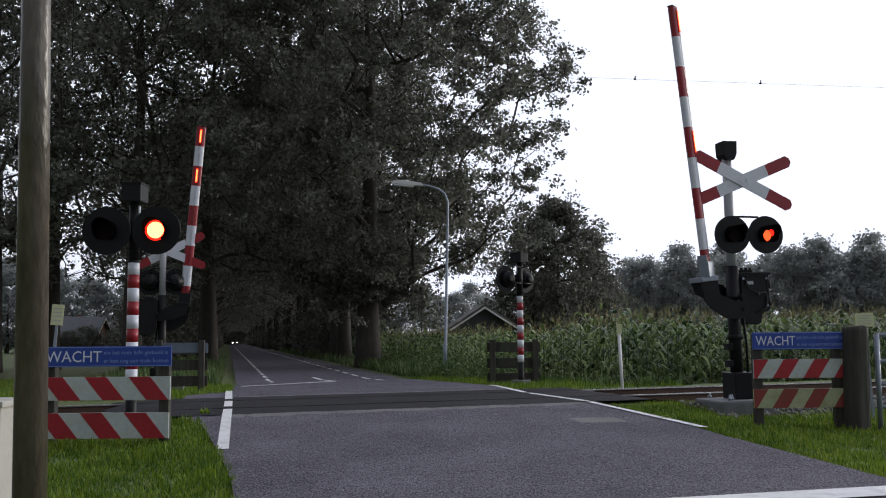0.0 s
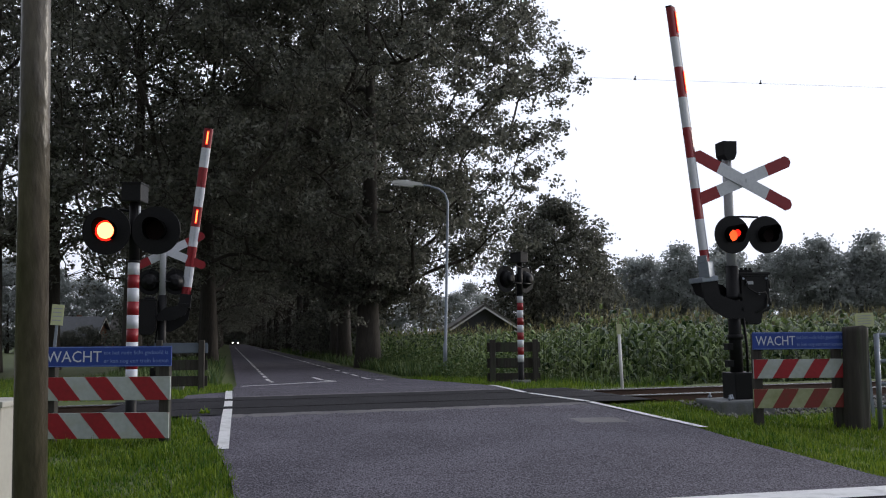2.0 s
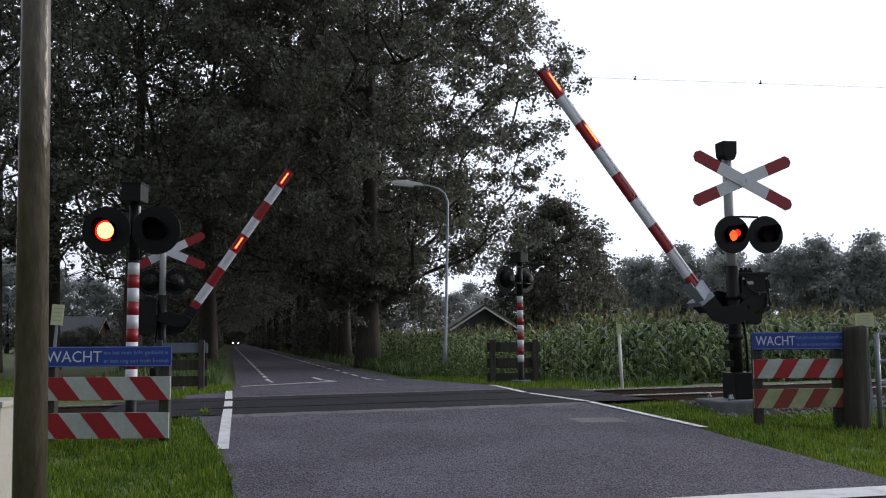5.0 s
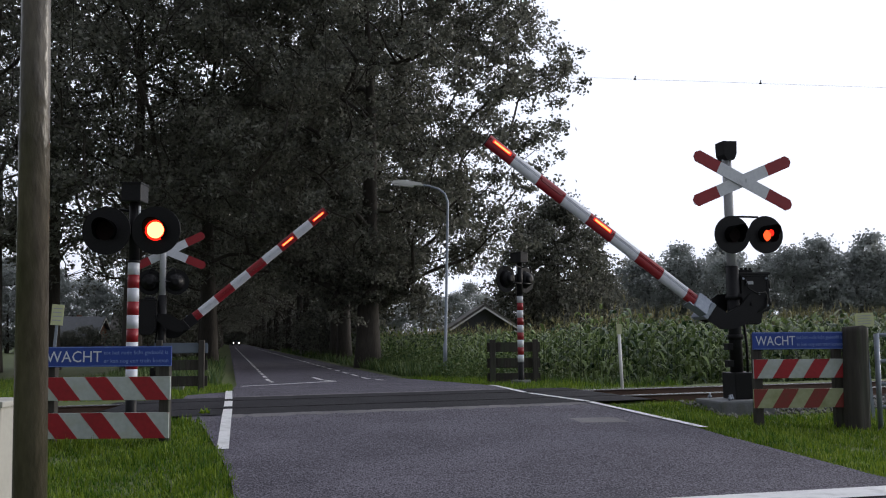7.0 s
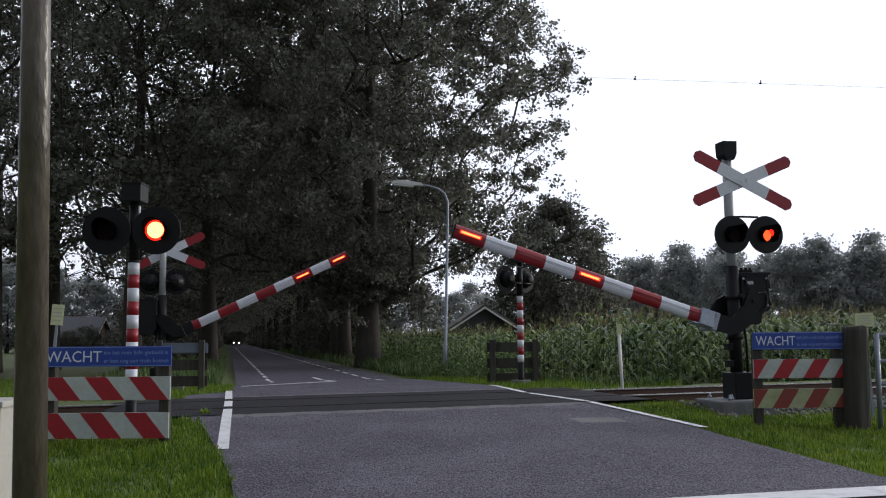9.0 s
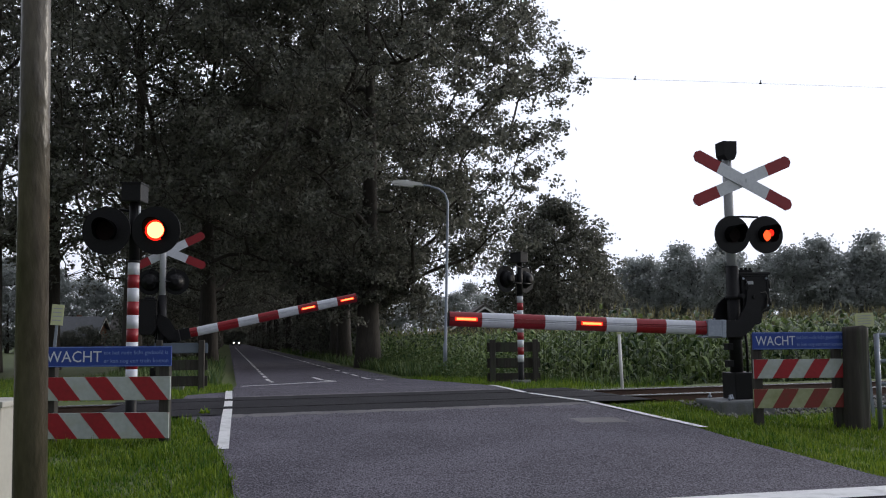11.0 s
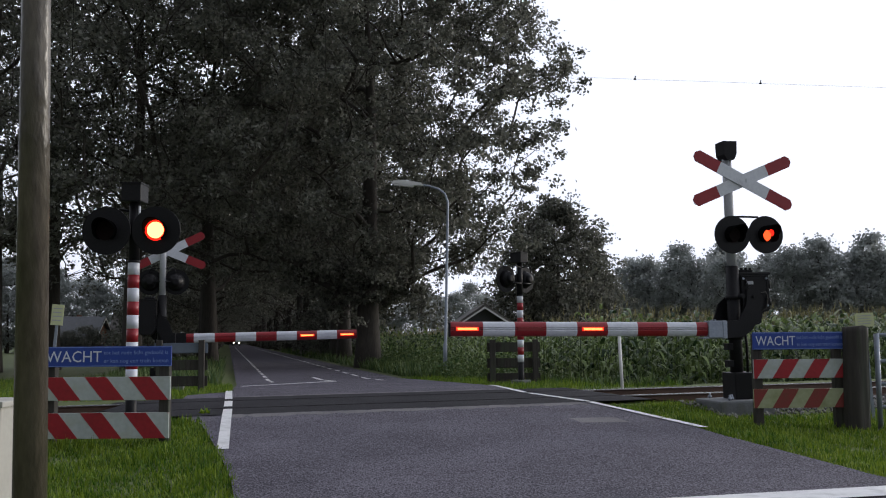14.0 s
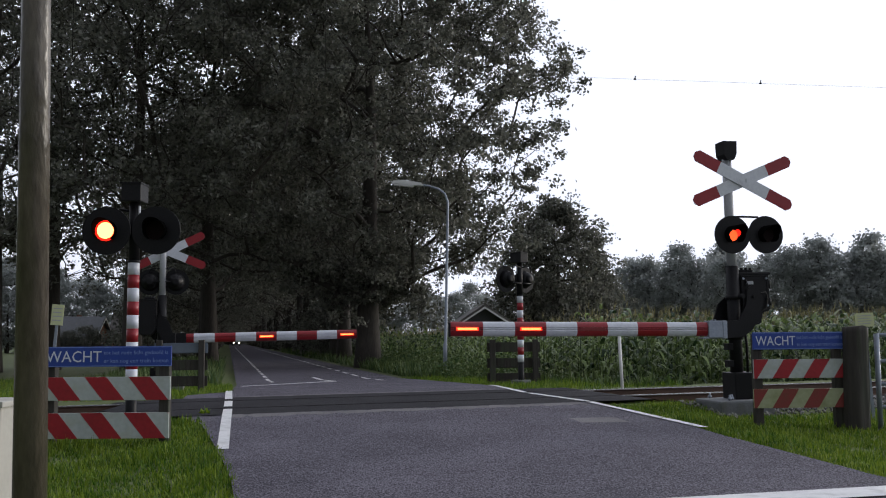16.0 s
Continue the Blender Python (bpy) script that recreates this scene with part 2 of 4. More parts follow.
def ground_z(x, y):
    """The crossing lies on a low bank; the corn field lies lower."""
    x, y = np.asarray(x, float), np.asarray(y, float)
    q = across_track(x, y)
    p, s = x * np.cos(PHI) + y * np.sin(PHI), -x * np.sin(PHI) + y * np.cos(PHI)
    z = -0.06 * np.clip(-1.9 - q, 0, 5.8) - 0.025 * np.clip(q - 3, 0, 12)
    field = np.clip((p - 7.6) / 1.6, 0, 1) * np.clip((q - 2.6) / 1.6, 0, 1)
    ditch = np.clip((-p - 2.2) / 2.0, 0, 1) * np.clip((q - 6) / 4, 0, 1)
    bed = np.clip(2.3 - np.abs(q), 0, 0.5) / 0.5 * np.clip(np.abs(p - 2.5) - 4.2, 0, 0.6) / 0.6
    bank = 0.5 * np.clip((-p - 0.6) / 0.8, 0, 1) * np.clip((-2.3 - q) / 0.8, 0, 1) + np.clip((p - 6.1) / 0.9, 0, 1) * np.clip((-2.3 - q) / 0.9, 0, 1)
    return z - 0.1 * bank - 0.55 * field - 0.25 * ditch - 0.22 * bed - 0.04


def sheet(name, outline_rows, material, lift, parent=None, label="", kind="structure", category=""):
    """A strip that follows the ground: rows of points, each row from one side to the other."""
    bm = B()
    rows = []
    for row in outline_rows:
        rows.append([bm.verts.new((x, y, float(ground_z(x, y)) + 0.04 + lift)) for x, y in row])
    for a, b in zip(rows, rows[1:]):
        for i in range(len(a) - 1):
            bm.faces.new((a[i], a[i + 1], b[i + 1], b[i]))
    ob = part(name, bm, material, parent, label, smooth=True)
    if kind and not parent:
        tagged(ob, kind=kind, category=category)
    return ob


def build_ground():
    xs = np.unique(np.concatenate([np.arange(-14, 16.01, 0.5), np.arange(-60, 60.1, 4), np.array([-2500, -900, -300, -120, 120, 300, 900, 2500])]))
    ys = np.unique(np.concatenate([np.arange(3, 32.01, 0.5), np.arange(-20, 140.1, 5), np.array([-2500, -900, -300, -100, 200, 300, 500, 900, 2500])]))
    gx, gy = np.meshgrid(xs, ys)
    v = np.stack([gx, gy, ground_z(gx, gy)], -1).reshape(-1, 3)
    i = np.arange(len(v)).reshape(gx.shape)
    q = np.stack([i[:-1, :-1], i[:-1, 1:], i[1:, 1:], i[1:, :-1]], -1).reshape(-1, 4)
    ob = array_mesh("ground", v, q, SOIL)
    ob.data.shade_smooth()
    tagged(ob, "level grassy farmland with a low railway bank", "ground", kind="structure")


EDGE_R = ([-40, 7.8, 8.9, 10.5, 11.2, 12.1, 13.6, 16, 19, 28, 40, 400], [6.1, 5.86, 5.77, 5.62, 5.62, 5.5, 5.28, 5.12, 5.33, 5.46, 5.3, 5.3])
EDGE_L = ([-40, 7.9, 8.4, 9.2, 10.3, 12.2, 12.5, 13, 17.5, 19, 26, 400], [0.08, 0.06, 0.05, 0.0, -0.11, -0.32, -0.5, -0.75, -0.7, 0.05, 0.25, 0.3])


def edge_r(s):
    return float(np.interp(s, *EDGE_R))


def edge_l(s):
    return float(np.interp(s, *EDGE_L))


def build_road():
    ss = list(np.arange(-40, 0, 5)) + list(np.arange(0, 40, 0.5)) + list(np.arange(40, 420, 10))
    rows = [[rs(edge_l(s) + (edge_r(s) - edge_l(s)) * k / 6, s) for k in range(7)] for s in ss]
    sheet("road", rows, ASPHALT, 0.005, label="worn grey asphalt country road over a railway", category="road")
    # darker crossing deck, its ends in line with the track
    rows = []
    for q in np.linspace(-1.95, 1.75, 9):
        row = []
        for k in range(13):
            a0, a1 = -2.1 - q * 0.3, 6.9 + q * 0.16
            row.append(tq(a0 + (a1 - a0) * k / 12, q))
        rows.append(row)
    sheet("pavement", rows, ASPHALT_DARK, 0.012, label="dark asphalt deck between and beside the rails", category="crossing deck")


def build_joints():
    for q0, q1, a0, a1 in ((-2.2, -1.95, -0.45, 4.65), (1.75, 1.95, 0.1, 5.2)):
        rows = [[tq(a0 + (a1 - a0) * k / 72, q0 + (q1 - q0) * j + 0.16 * noise.noise((k * 0.83, j * 3.0, q0))) for k in range(73)] for j in (0, 1)]
        tagged(sheet("joint", rows, PATCH, 0.009, label="pale worn joint beside the crossing deck"), category="road joint")


def paint(label, corners, parent=None, dashes=1, fill=0.5, lift=0.017, steps=10):
    """Painted line: p, s of its four corners (near left, near right, far right, far left)."""
    bm = B()
    (a, b, c, d) = [Vector((*k, 0)) for k in corners]
    for i in range(dashes):
        t0, t1 = i / dashes, (i + (fill if dashes > 1 else 1)) / dashes
        n = max(1, steps // dashes)
        prev = None
        for k in range(n + 1):
            t = t0 + (t1 - t0) * k / n
            pair = []
            for e0, e1 in ((a, d), (b, c)):
                e = e0.lerp(e1, t)
                x, y = rs(e.x, e.y)
                pair.append(bm.verts.new((x, y, float(ground_z(x, y)) + 0.04 + lift)))
            if prev:
                bm.faces.new((prev[0], prev[1], pair[1], pair[0]))
            prev = pair
    ob = part("road_marking", bm, PAINT)
    return tagged(ob, label, "road marking", kind="structure")


def build_markings():
    paint("white painted edge line beside the grass", [(-0.1, 10.15), (0.02, 10.15), (0.07, 13.7), (-0.05, 13.7)])
    paint("white painted edge line on the crossing deck", [(-0.05, 14.2), (0.07, 14.2), (0.08, 15.5), (-0.04, 15.5)])
    paint("white painted edge line beyond the rails", [(-0.04, 16.0), (0.08, 16.0), (0.09, 19.5), (-0.03, 19.5)])
    paint("white painted edge line along the verge", [(5.62, 10.9), (5.74, 10.9), (5.27, 13.5), (5.16, 13.5)])
    paint("white painted edge line over the crossing", [(5.15, 13.6), (5.26, 13.6), (5.1, 15.9), (4.99, 15.9)])
    paint("white painted edge line past the rails", [(4.99, 16.1), (5.1, 16.1), (5.3, 19.2), (5.19, 19.2)])
    paint("broad white stop line on the asphalt", [(3.0, 6.9), (5.82, 6.9), (5.82, 7.36), (3.0, 7.24)])
    paint("white stop line on the far lane", [(0.32, 23.05), (0.3, 23.4), (2.85, 27.35), (2.98, 26.9)])
    paint("short white centre line tick", [(2.86, 27.0), (3.0, 27.0), (2.85, 32.3), (2.7, 32.3)])
    paint("dashed white lane line along the avenue", [(1.17, 27.4), (1.29, 27.4), (1.3, 190), (1.18, 190)], dashes=60, steps=120, fill=0.6)
    paint("dashed white lane line along the avenue", [(4.26, 27.2), (4.38, 27.2), (4.2, 160), (4.08, 160)], dashes=48, steps=96, fill=0.6)
    bm = B()
    vs = []
    for p, s in ((4.3, 11.91), (4.93, 11.94), (4.98, 11.47), (4.33, 11.5)):
        x, y = rs(p, s)
        vs.append(bm.verts.new((x, y, float(ground_z(x, y)) + 0.049)))
    bm.faces.new(vs)
    tagged(part("road_patch", bm, PATCH), "lighter repaired patch in the asphalt", "road patch", kind="structure")


def build_track():
    base = thing("railway_track", Matrix.Translation((*tq(0, 0), 0)) @ pose(0, 0, 0, 0, 0, 21), "single railway track with rusty rails and concrete sleepers", "railway track", kind="structure")
    for q in (-0.85, 0.85):
        bm = B()
        profile = [(-0.075, -0.15), (0.075, -0.15), (0.02, -0.12), (0.012, -0.045), (0.036, -0.016), (0.036, 0.0), (-0.036, 0.0), (-0.036, -0.016), (-0.012, -0.04), (-0.02, -0.12)]
        a = [bm.verts.new((-120, q + y, z)) for y, z in profile]
        b = [bm.verts.new((120, q + y, z)) for y, z in profile]
        for i in range(len(a)):
            j = (i + 1) % len(a)
            f = bm.faces.new((a[i], a[j], b[j], b[i]))
            f.material_index = 1 if i in (4, 5, 6) else 0
        bmesh.ops.recalc_face_normals(bm, faces=bm.faces)
        rail = part("rail", bm, [RUST, STEEL], base, "rusty rail with a bright running surface")
        rail.location.z = 0.012
    bm = B()
    box(bm, -0.12, 0.12, -1.3, 1.3, -0.3, -0.13, 0.02)
    first = part("sleeper", bm, CONCRETE, base)
    me = first.data
    ks = [k for k in range(-30, 60) if not -2.2 < k * 0.65 < 7.2]
    first.location.x = ks[0] * 0.65
    for k in ks[1:]:
        o = new("sleeper", me)
        o.parent = base
        o.location.x = k * 0.65


def build_ballast():
    n = 36000
    a = RNG.uniform(-14, 24, n)
    q = RNG.uniform(-3.2, 2.1, n)
    keep = ((a < -2.3) & (q > -2.2)) | ((a > 7.0) & (q > -2.2)) | ((a > 6.2) & (q < -2.1))
    a, q = a[keep], q[keep]
    x = -3.05 + a * np.cos(TRK) - q * np.sin(TRK)
    y = 14.45 + a * np.sin(TRK) + q * np.cos(TRK)
    z = np.where(q > -1.5, -0.17, ground_z(x, y) + 0.03)
    n = len(a)
    base = np.array([[1, 0, 0], [-1, 0, 0], [0, 1, 0], [0, -1, 0], [0, 0, 1], [0, 0, -1]], float)
    tri = np.array([[0, 2, 4], [2, 1, 4], [1, 3, 4], [3, 0, 4], [2, 0, 5], [1, 2, 5], [3, 1, 5], [0, 3, 5]])
    size = RNG.uniform(0.018, 0.042, (n, 1, 1))
    v = base[None] * size * RNG.uniform(0.6, 1.3, (n, 6, 1)) + RNG.normal(0, 0.008, (n, 6, 3))
    ang = RNG.uniform(0, 6.28, n)
    c, s_ = np.cos(ang)[:, None], np.sin(ang)[:, None]
    v = np.stack([v[..., 0] * c - v[..., 1] * s_, v[..., 0] * s_ + v[..., 1] * c, v[..., 2]], -1)
    v += np.stack([x, y, z], -1)[:, None]
    f = tri[None] + (np.arange(n) * 6)[:, None, None]
    ob = array_mesh("ballast", v.reshape(-1, 3), f.reshape(-1, 3), STONE)
    tagged(ob, "loose grey ballast stones along the track", "ballast", kind="stuff")


build_ground()
build_road()
build_joints()
build_markings()
build_track()
build_ballast()

# ---- trees ----


def leaf_cloud(centres, spread, per, size, rng):
    """Small folded leaves scattered round the given twig ends."""
    n = len(centres) * per
    c = np.repeat(centres, per, axis=0) + rng.normal(0, 1, (n, 3)) * spread
    d = rng.normal(0, 1, (n, 3))
    d /= np.linalg.norm(d, axis=1)[:, None]
    e = np.cross(d, rng.normal(0, 1, (n, 3)))
    e /= np.linalg.norm(e, axis=1)[:, None]
    ln = rng.uniform(0.6, 1.3, (n, 1)) * size
    w = ln * rng.uniform(0.28, 0.4, (n, 1))
    nrm = np.cross(d, e)
    v = np.stack([c - d * ln / 2, c + e * w + nrm * w * 0.3, c + d * ln / 2, c - e * w + nrm * w * 0.3], 1).reshape(-1, 3)
    return v, np.arange(n * 4).reshape(-1, 4)


def frusta(p0, p1, r0, r1, n):
    """Open tapered pieces of n sides between two arrays of points."""
    d = p1 - p0
    d /= np.linalg.norm(d, axis=1)[:, None] + 1e-9
    ref = np.where(np.abs(d[:, 2:3]) > 0.8, np.array([[1.0, 0, 0]]), np.array([[0, 0, 1.0]]))
    u = np.cross(d, ref)
    u /= np.linalg.norm(u, axis=1)[:, None]
    w = np.cross(d, u)
    k = np.arange(n) * math.tau / n
    ring = np.cos(k)[None, :, None] * u[:, None] + np.sin(k)[None, :, None] * w[:, None]
    v = np.concatenate([p0[:, None] + ring * r0[:, None, None], p1[:, None] + ring * r1[:, None, None]], 1)
    i = np.arange(n)
    q = np.stack([i, (i + 1) % n, (i + 1) % n + n, i + n], -1)
    f = q[None] + (np.arange(len(p0)) * 2 * n)[:, None, None]
    return v.reshape(-1, 3), f.reshape(-1, 4)


def make_tree(seed, height, radius, clear, trunk_r, clumps, per, size, leaf=LEAF, name="tree", loose=0.75, spread=0.3, sag=0.8, twigs=6, bias=0.42, ragged=0.13, skirt=0):
    """Trunk, limbs that grow from it towards clumps inside an uneven crown, twigs and leaves round the clumps."""
    rng = np.random.default_rng(seed)
    ob = thing(name, Matrix(), "", "tree")
    steps = max(4, int(height * 0.8 / 0.9))
    ph = rng.uniform(0, 6.28, 4)
    pos, up = [], []
    for i in range(steps + 1):
        t = i / steps
        pos.append((0.25 * math.sin(ph[0] + 5 * t) * t, 0.25 * math.sin(ph[1] + 4 * t) * t, height * 0.8 * t - 0.35 * (i == 0)))
        up.append(i - 1)
    rad = [trunk_r * (1.18 if i == 0 else 1.04 if i == 1 else 1.0) * (1 - 0.92 * (i / steps) ** 0.8) for i in range(steps + 1)]
    bm = B()
    tube(bm, pos, rad, 14)
    part("trunk", bm, BARK, ob, "grey-brown furrowed bark")
    rel = rng.uniform(0, 1, clumps) ** 0.92
    az = rng.uniform(0, 6.28, clumps)
    lump = 1 + ragged * np.sin(3 * az + ph[2] + 4 * rel) + ragged * np.sin(5 * az + ph[3] - 9 * rel)
    env = radius * np.clip(1 - (np.abs(rel - bias) / 0.6) ** 2.4, 0.02, 1) ** 0.5 * lump
    out = env * rng.uniform(0.08, 1, clumps) ** 0.5
    goal = np.stack([np.cos(az) * out, np.sin(az) * out, clear + (height - clear) * rel - sag * (out / radius) ** 2 * (1 - rel)], 1)
    if skirt:
        # boughs that hang low close to the trunk
        az, out = rng.uniform(0, 6.28, skirt), rng.uniform(0.8, 3.6, skirt)
        goal = np.concatenate([goal, np.stack([np.cos(az) * out, np.sin(az) * out, rng.uniform(clear * 0.72, clear + 1.0, skirt) - 0.25 * out], 1)])
        out = np.concatenate([env * 0 + np.hypot(goal[:clumps, 0], goal[:clumps, 1]), out])
    goal = goal[np.argsort(out + 0.15 * goal[:, 2])]
    tips = []
    for g in goal:
        p = np.array(pos)
        d = g - p
        dist = np.linalg.norm(d, axis=1) + 1e-6
        cost = dist * (1 + 1.1 * np.clip(0.35 - d[:, 2] / dist, 0, 1.35))
        cost[p[:, 2] < clear * 0.7] = 1e9
        if cost.min() > 1e8:
            cost[-1] = 0
        k = int(np.argmin(cost))
        n = max(1, int(dist[k] / 0.8))
        bow = rng.normal(0, 0.07, 3) * dist[k] + np.array([0, 0, 0.08 * dist[k]])
        last = k
        for j in range(1, n + 1):
            t = j / n
            q = p[k] + d[k] * t + bow * math.sin(math.pi * t) + (rng.normal(0, 0.05, 3) if j < n else 0)
            pos.append(tuple(q))
            up.append(last)
            last = len(pos) - 1
        tips.append(last)
    load = np.zeros(len(pos))
    load[tips] = 1
    for i in range(len(pos) - 1, 0, -1):
        load[up[i]] += load[i]
    p = np.array(pos)
    thick = np.minimum(0.017 * load ** 0.55, trunk_r * 0.3)
    ids = np.arange(steps + 1, len(pos))
    par = np.array(up)[ids]
    start = np.where(par > steps, thick[par], thick[ids])
    start = np.minimum(start, thick[ids] * 1.5)
    v1, f1 = frusta(p[par], p[ids], start, thick[ids], 6)
    ends = np.repeat(p[tips], twigs, axis=0)
    tops = ends + rng.normal(0, 1, ends.shape) * np.array([loose, loose, loose * 0.65]) + np.array([0, 0, 0.1])
    one = np.ones(len(ends))
    v2, f2 = frusta(ends, tops, one * 0.012, one * 0.004, 3)
    array_mesh("branching", np.concatenate([v1, v2]), np.concatenate([f1, f2 + len(v1)]), BARK, ob)
    grain = spread * rng.uniform(0.6, 1.3, (len(tops), 1))
    v, q = leaf_cloud(tops, np.repeat(grain, per, axis=0) * np.array([1, 1, 0.75]), per, size, rng)
    array_mesh("crown", v, q, leaf, ob)
    return ob


def place(tree, m, label, group=""):
    o = copy_thing(tree, m)
    return tagged(o, label, "tree", group)


def grow(tree, p, s, turn, scale, label, group="avenue trees"):
    x, y = rs(p, s)
    return place(tree, pose(x, y, float(ground_z(x, y)), 0, 0, turn) @ Matrix.Scale(scale, 4), label, group)


def build_trees():
    front = make_tree(49, 25, 9.3, 4.5, 0.62, 540, 50, 0.18, loose=0.6, spread=0.22, sag=-1.2, ragged=0.04, bias=0.37, skirt=42)
    oak_a = make_tree(1, 22, 8.2, 4.8, 0.5, 240, 28, 0.19, sag=1.0, loose=0.68, spread=0.25, ragged=0.2)
    oak_b = make_tree(2, 23, 7.8, 5.6, 0.46, 215, 28, 0.19, sag=0.9, loose=0.68, spread=0.25, ragged=0.2)
    oak_c = make_tree(3, 21, 8.2, 5.0, 0.44, 250, 32, 0.19, sag=0.8, spread=0.25)
    kinds = (oak_a, oak_b, oak_c)
    for ob, (p, s, turn) in zip((front,) + kinds, ((6.35, 44.5, 180), (-0.95, 50.0, 80), (6.6, 56.0, 200), (-2.0, 80.0, 40))):
        x, y = rs(p, s)
        ob.matrix_world = pose(x, y, float(ground_z(x, y)), 0, 0, turn)
        tagged(ob, "tall dark leafy oak in the roadside avenue", "tree", "avenue trees")
    grow(oak_c, 6.9, 63, 130, 1.0, "tall dark leafy oak in the roadside avenue")
    k = 0
    for s in range(70, 330, 12):
        k += 1
        grow(kinds[k % 3], 6.5 + (k % 2) * 0.3, s, 47 * k, 0.92 + 0.05 * (k % 4), "tall dark leafy oak in the roadside avenue")
    for s in range(93, 330, 12):
        k += 1
        grow(kinds[(k + 1) % 3], -1.9 - (k % 2) * 0.3, s, 61 * k, 0.95 + 0.05 * (k % 3), "tall dark leafy oak in the roadside avenue")
    for p, s, turn, sc in ((-4.35, 47, 200, 1.12), (-9.6, 57, 70, 1.2), (-12.0, 54, 10, 1.2)):
        grow(oak_b, p, s, turn, sc, "broad leafy oak beside the avenue", "roadside trees")
    for i, p in enumerate((-3, 1, 5, 9)):
        grow(kinds[i % 3], p, 345 + 4 * i, 90 * i, 0.9, "dark leafy oak where the avenue bends", "avenue trees")
    # young growth under the avenue
    bush = make_tree(31, 4.6, 2.6, 0.3, 0.09, 90, 13, 0.22, name="bush", loose=0.4, sag=0.3)
    x, y = rs(9.2, 98)
    bush.matrix_world = pose(x, y, -0.3)
    tagged(bush, "dark bushy undergrowth beneath the avenue", "bush", "undergrowth")
    for i, s in enumerate(range(69, 330, 7)):
        o = grow(bush, 8.6 + (i % 3) * 0.5, s, 70 * i, 0.9 + 0.1 * (i % 3), "dark bushy undergrowth beneath the avenue", "undergrowth")
        tagged(o, category="bush")
        if s > 80:
            o = grow(bush, -5.2 - (i % 3) * 0.6, s, 50 * i, 0.9 + 0.1 * (i % 4), "dark bushy undergrowth beneath the avenue", "undergrowth")
            tagged(o, category="bush")
    for p, s, sc in ((8.3, 68, 0.9), (8.6, 78, 1.1)):
        tagged(grow(bush, p, s, 30 * s, sc, "dark leafy bush beside the avenue", "undergrowth"), category="bush")
    for i in range(7):
        o = grow(bush, -4.0 + 2.1 * i, 338 + (i % 2) * 3, 40 * i, 1.7, "dark bushes where the avenue bends", "undergrowth")
        tagged(o, category="bush")
    for x, y, sc in ((-37.6, 92, 0.55), (-35.8, 92.5, 0.5), (-34.0, 92, 0.58), (-31.4, 93, 0.45)):
        o = place(bush, pose(x, y, -0.5, 0, 0, 40 * x) @ Matrix.Scale(sc, 4), "dark clipped shrub before the farmhouse", "farm shrubs")
        tagged(o, category="bush")
    # wood behind the fields, its haze carried by the pale leaf colour
    far = [make_tree(11 + i, 14.5, 4.6, 0.8, 0.25, 100, 14, 0.42, LEAF_HAZED, loose=0.7, spread=0.4, bias=0.36) for i in range(3)]
    spots = []
    for i in range(42):
        spots.append((30 + i * 3.1 + RNG.uniform(-1, 1), 150 + RNG.uniform(-7, 7) - i * 0.5, RNG.uniform(0.94, 1.06)))
    for i in range(21):
        spots.append((34 + i * 6, 166 + RNG.uniform(-3, 3) - i * 0.5, RNG.uniform(0.92, 1.02)))
    for i in range(28):
        spots.append((-36 + i * 2.7, 156 + RNG.uniform(0, 12), RNG.uniform(0.52, 0.68)))
    for i in range(18):
        spots.append((-80 + i * 2.9, 138 + RNG.uniform(0, 10), RNG.uniform(0.72, 0.92)))
    spots = [k for k in spots if not -7 < ps(k[0], k[1])[0] < 11]
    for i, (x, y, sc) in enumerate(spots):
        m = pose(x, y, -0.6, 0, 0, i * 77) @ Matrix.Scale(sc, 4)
        lab = "green tree in the far wood, haze painted into its leaves"
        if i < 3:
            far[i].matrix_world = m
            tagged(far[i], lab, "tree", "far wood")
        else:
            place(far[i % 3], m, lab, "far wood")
    mid = make_tree(21, 11.5, 5.0, 0.8, 0.3, 230, 26, 0.26, loose=0.5, spread=0.28, bias=0.35)
    mid.matrix_world = pose(8.5, 72, -0.6) @ Matrix.Scale(0.98, 4)
    tagged(mid, "rounded leafy tree standing beside the corn field", "tree")
    place(mid, pose(10.5, 98, -0.5, 0, 0, 120) @ Matrix.Scale(0.7, 4), "smaller leafy tree beside the farmhouse")
    place(mid, pose(14.0, 90, -0.5, 0, 0, 200) @ Matrix.Scale(0.68, 4), "rounded leafy tree at the field edge")


build_trees()

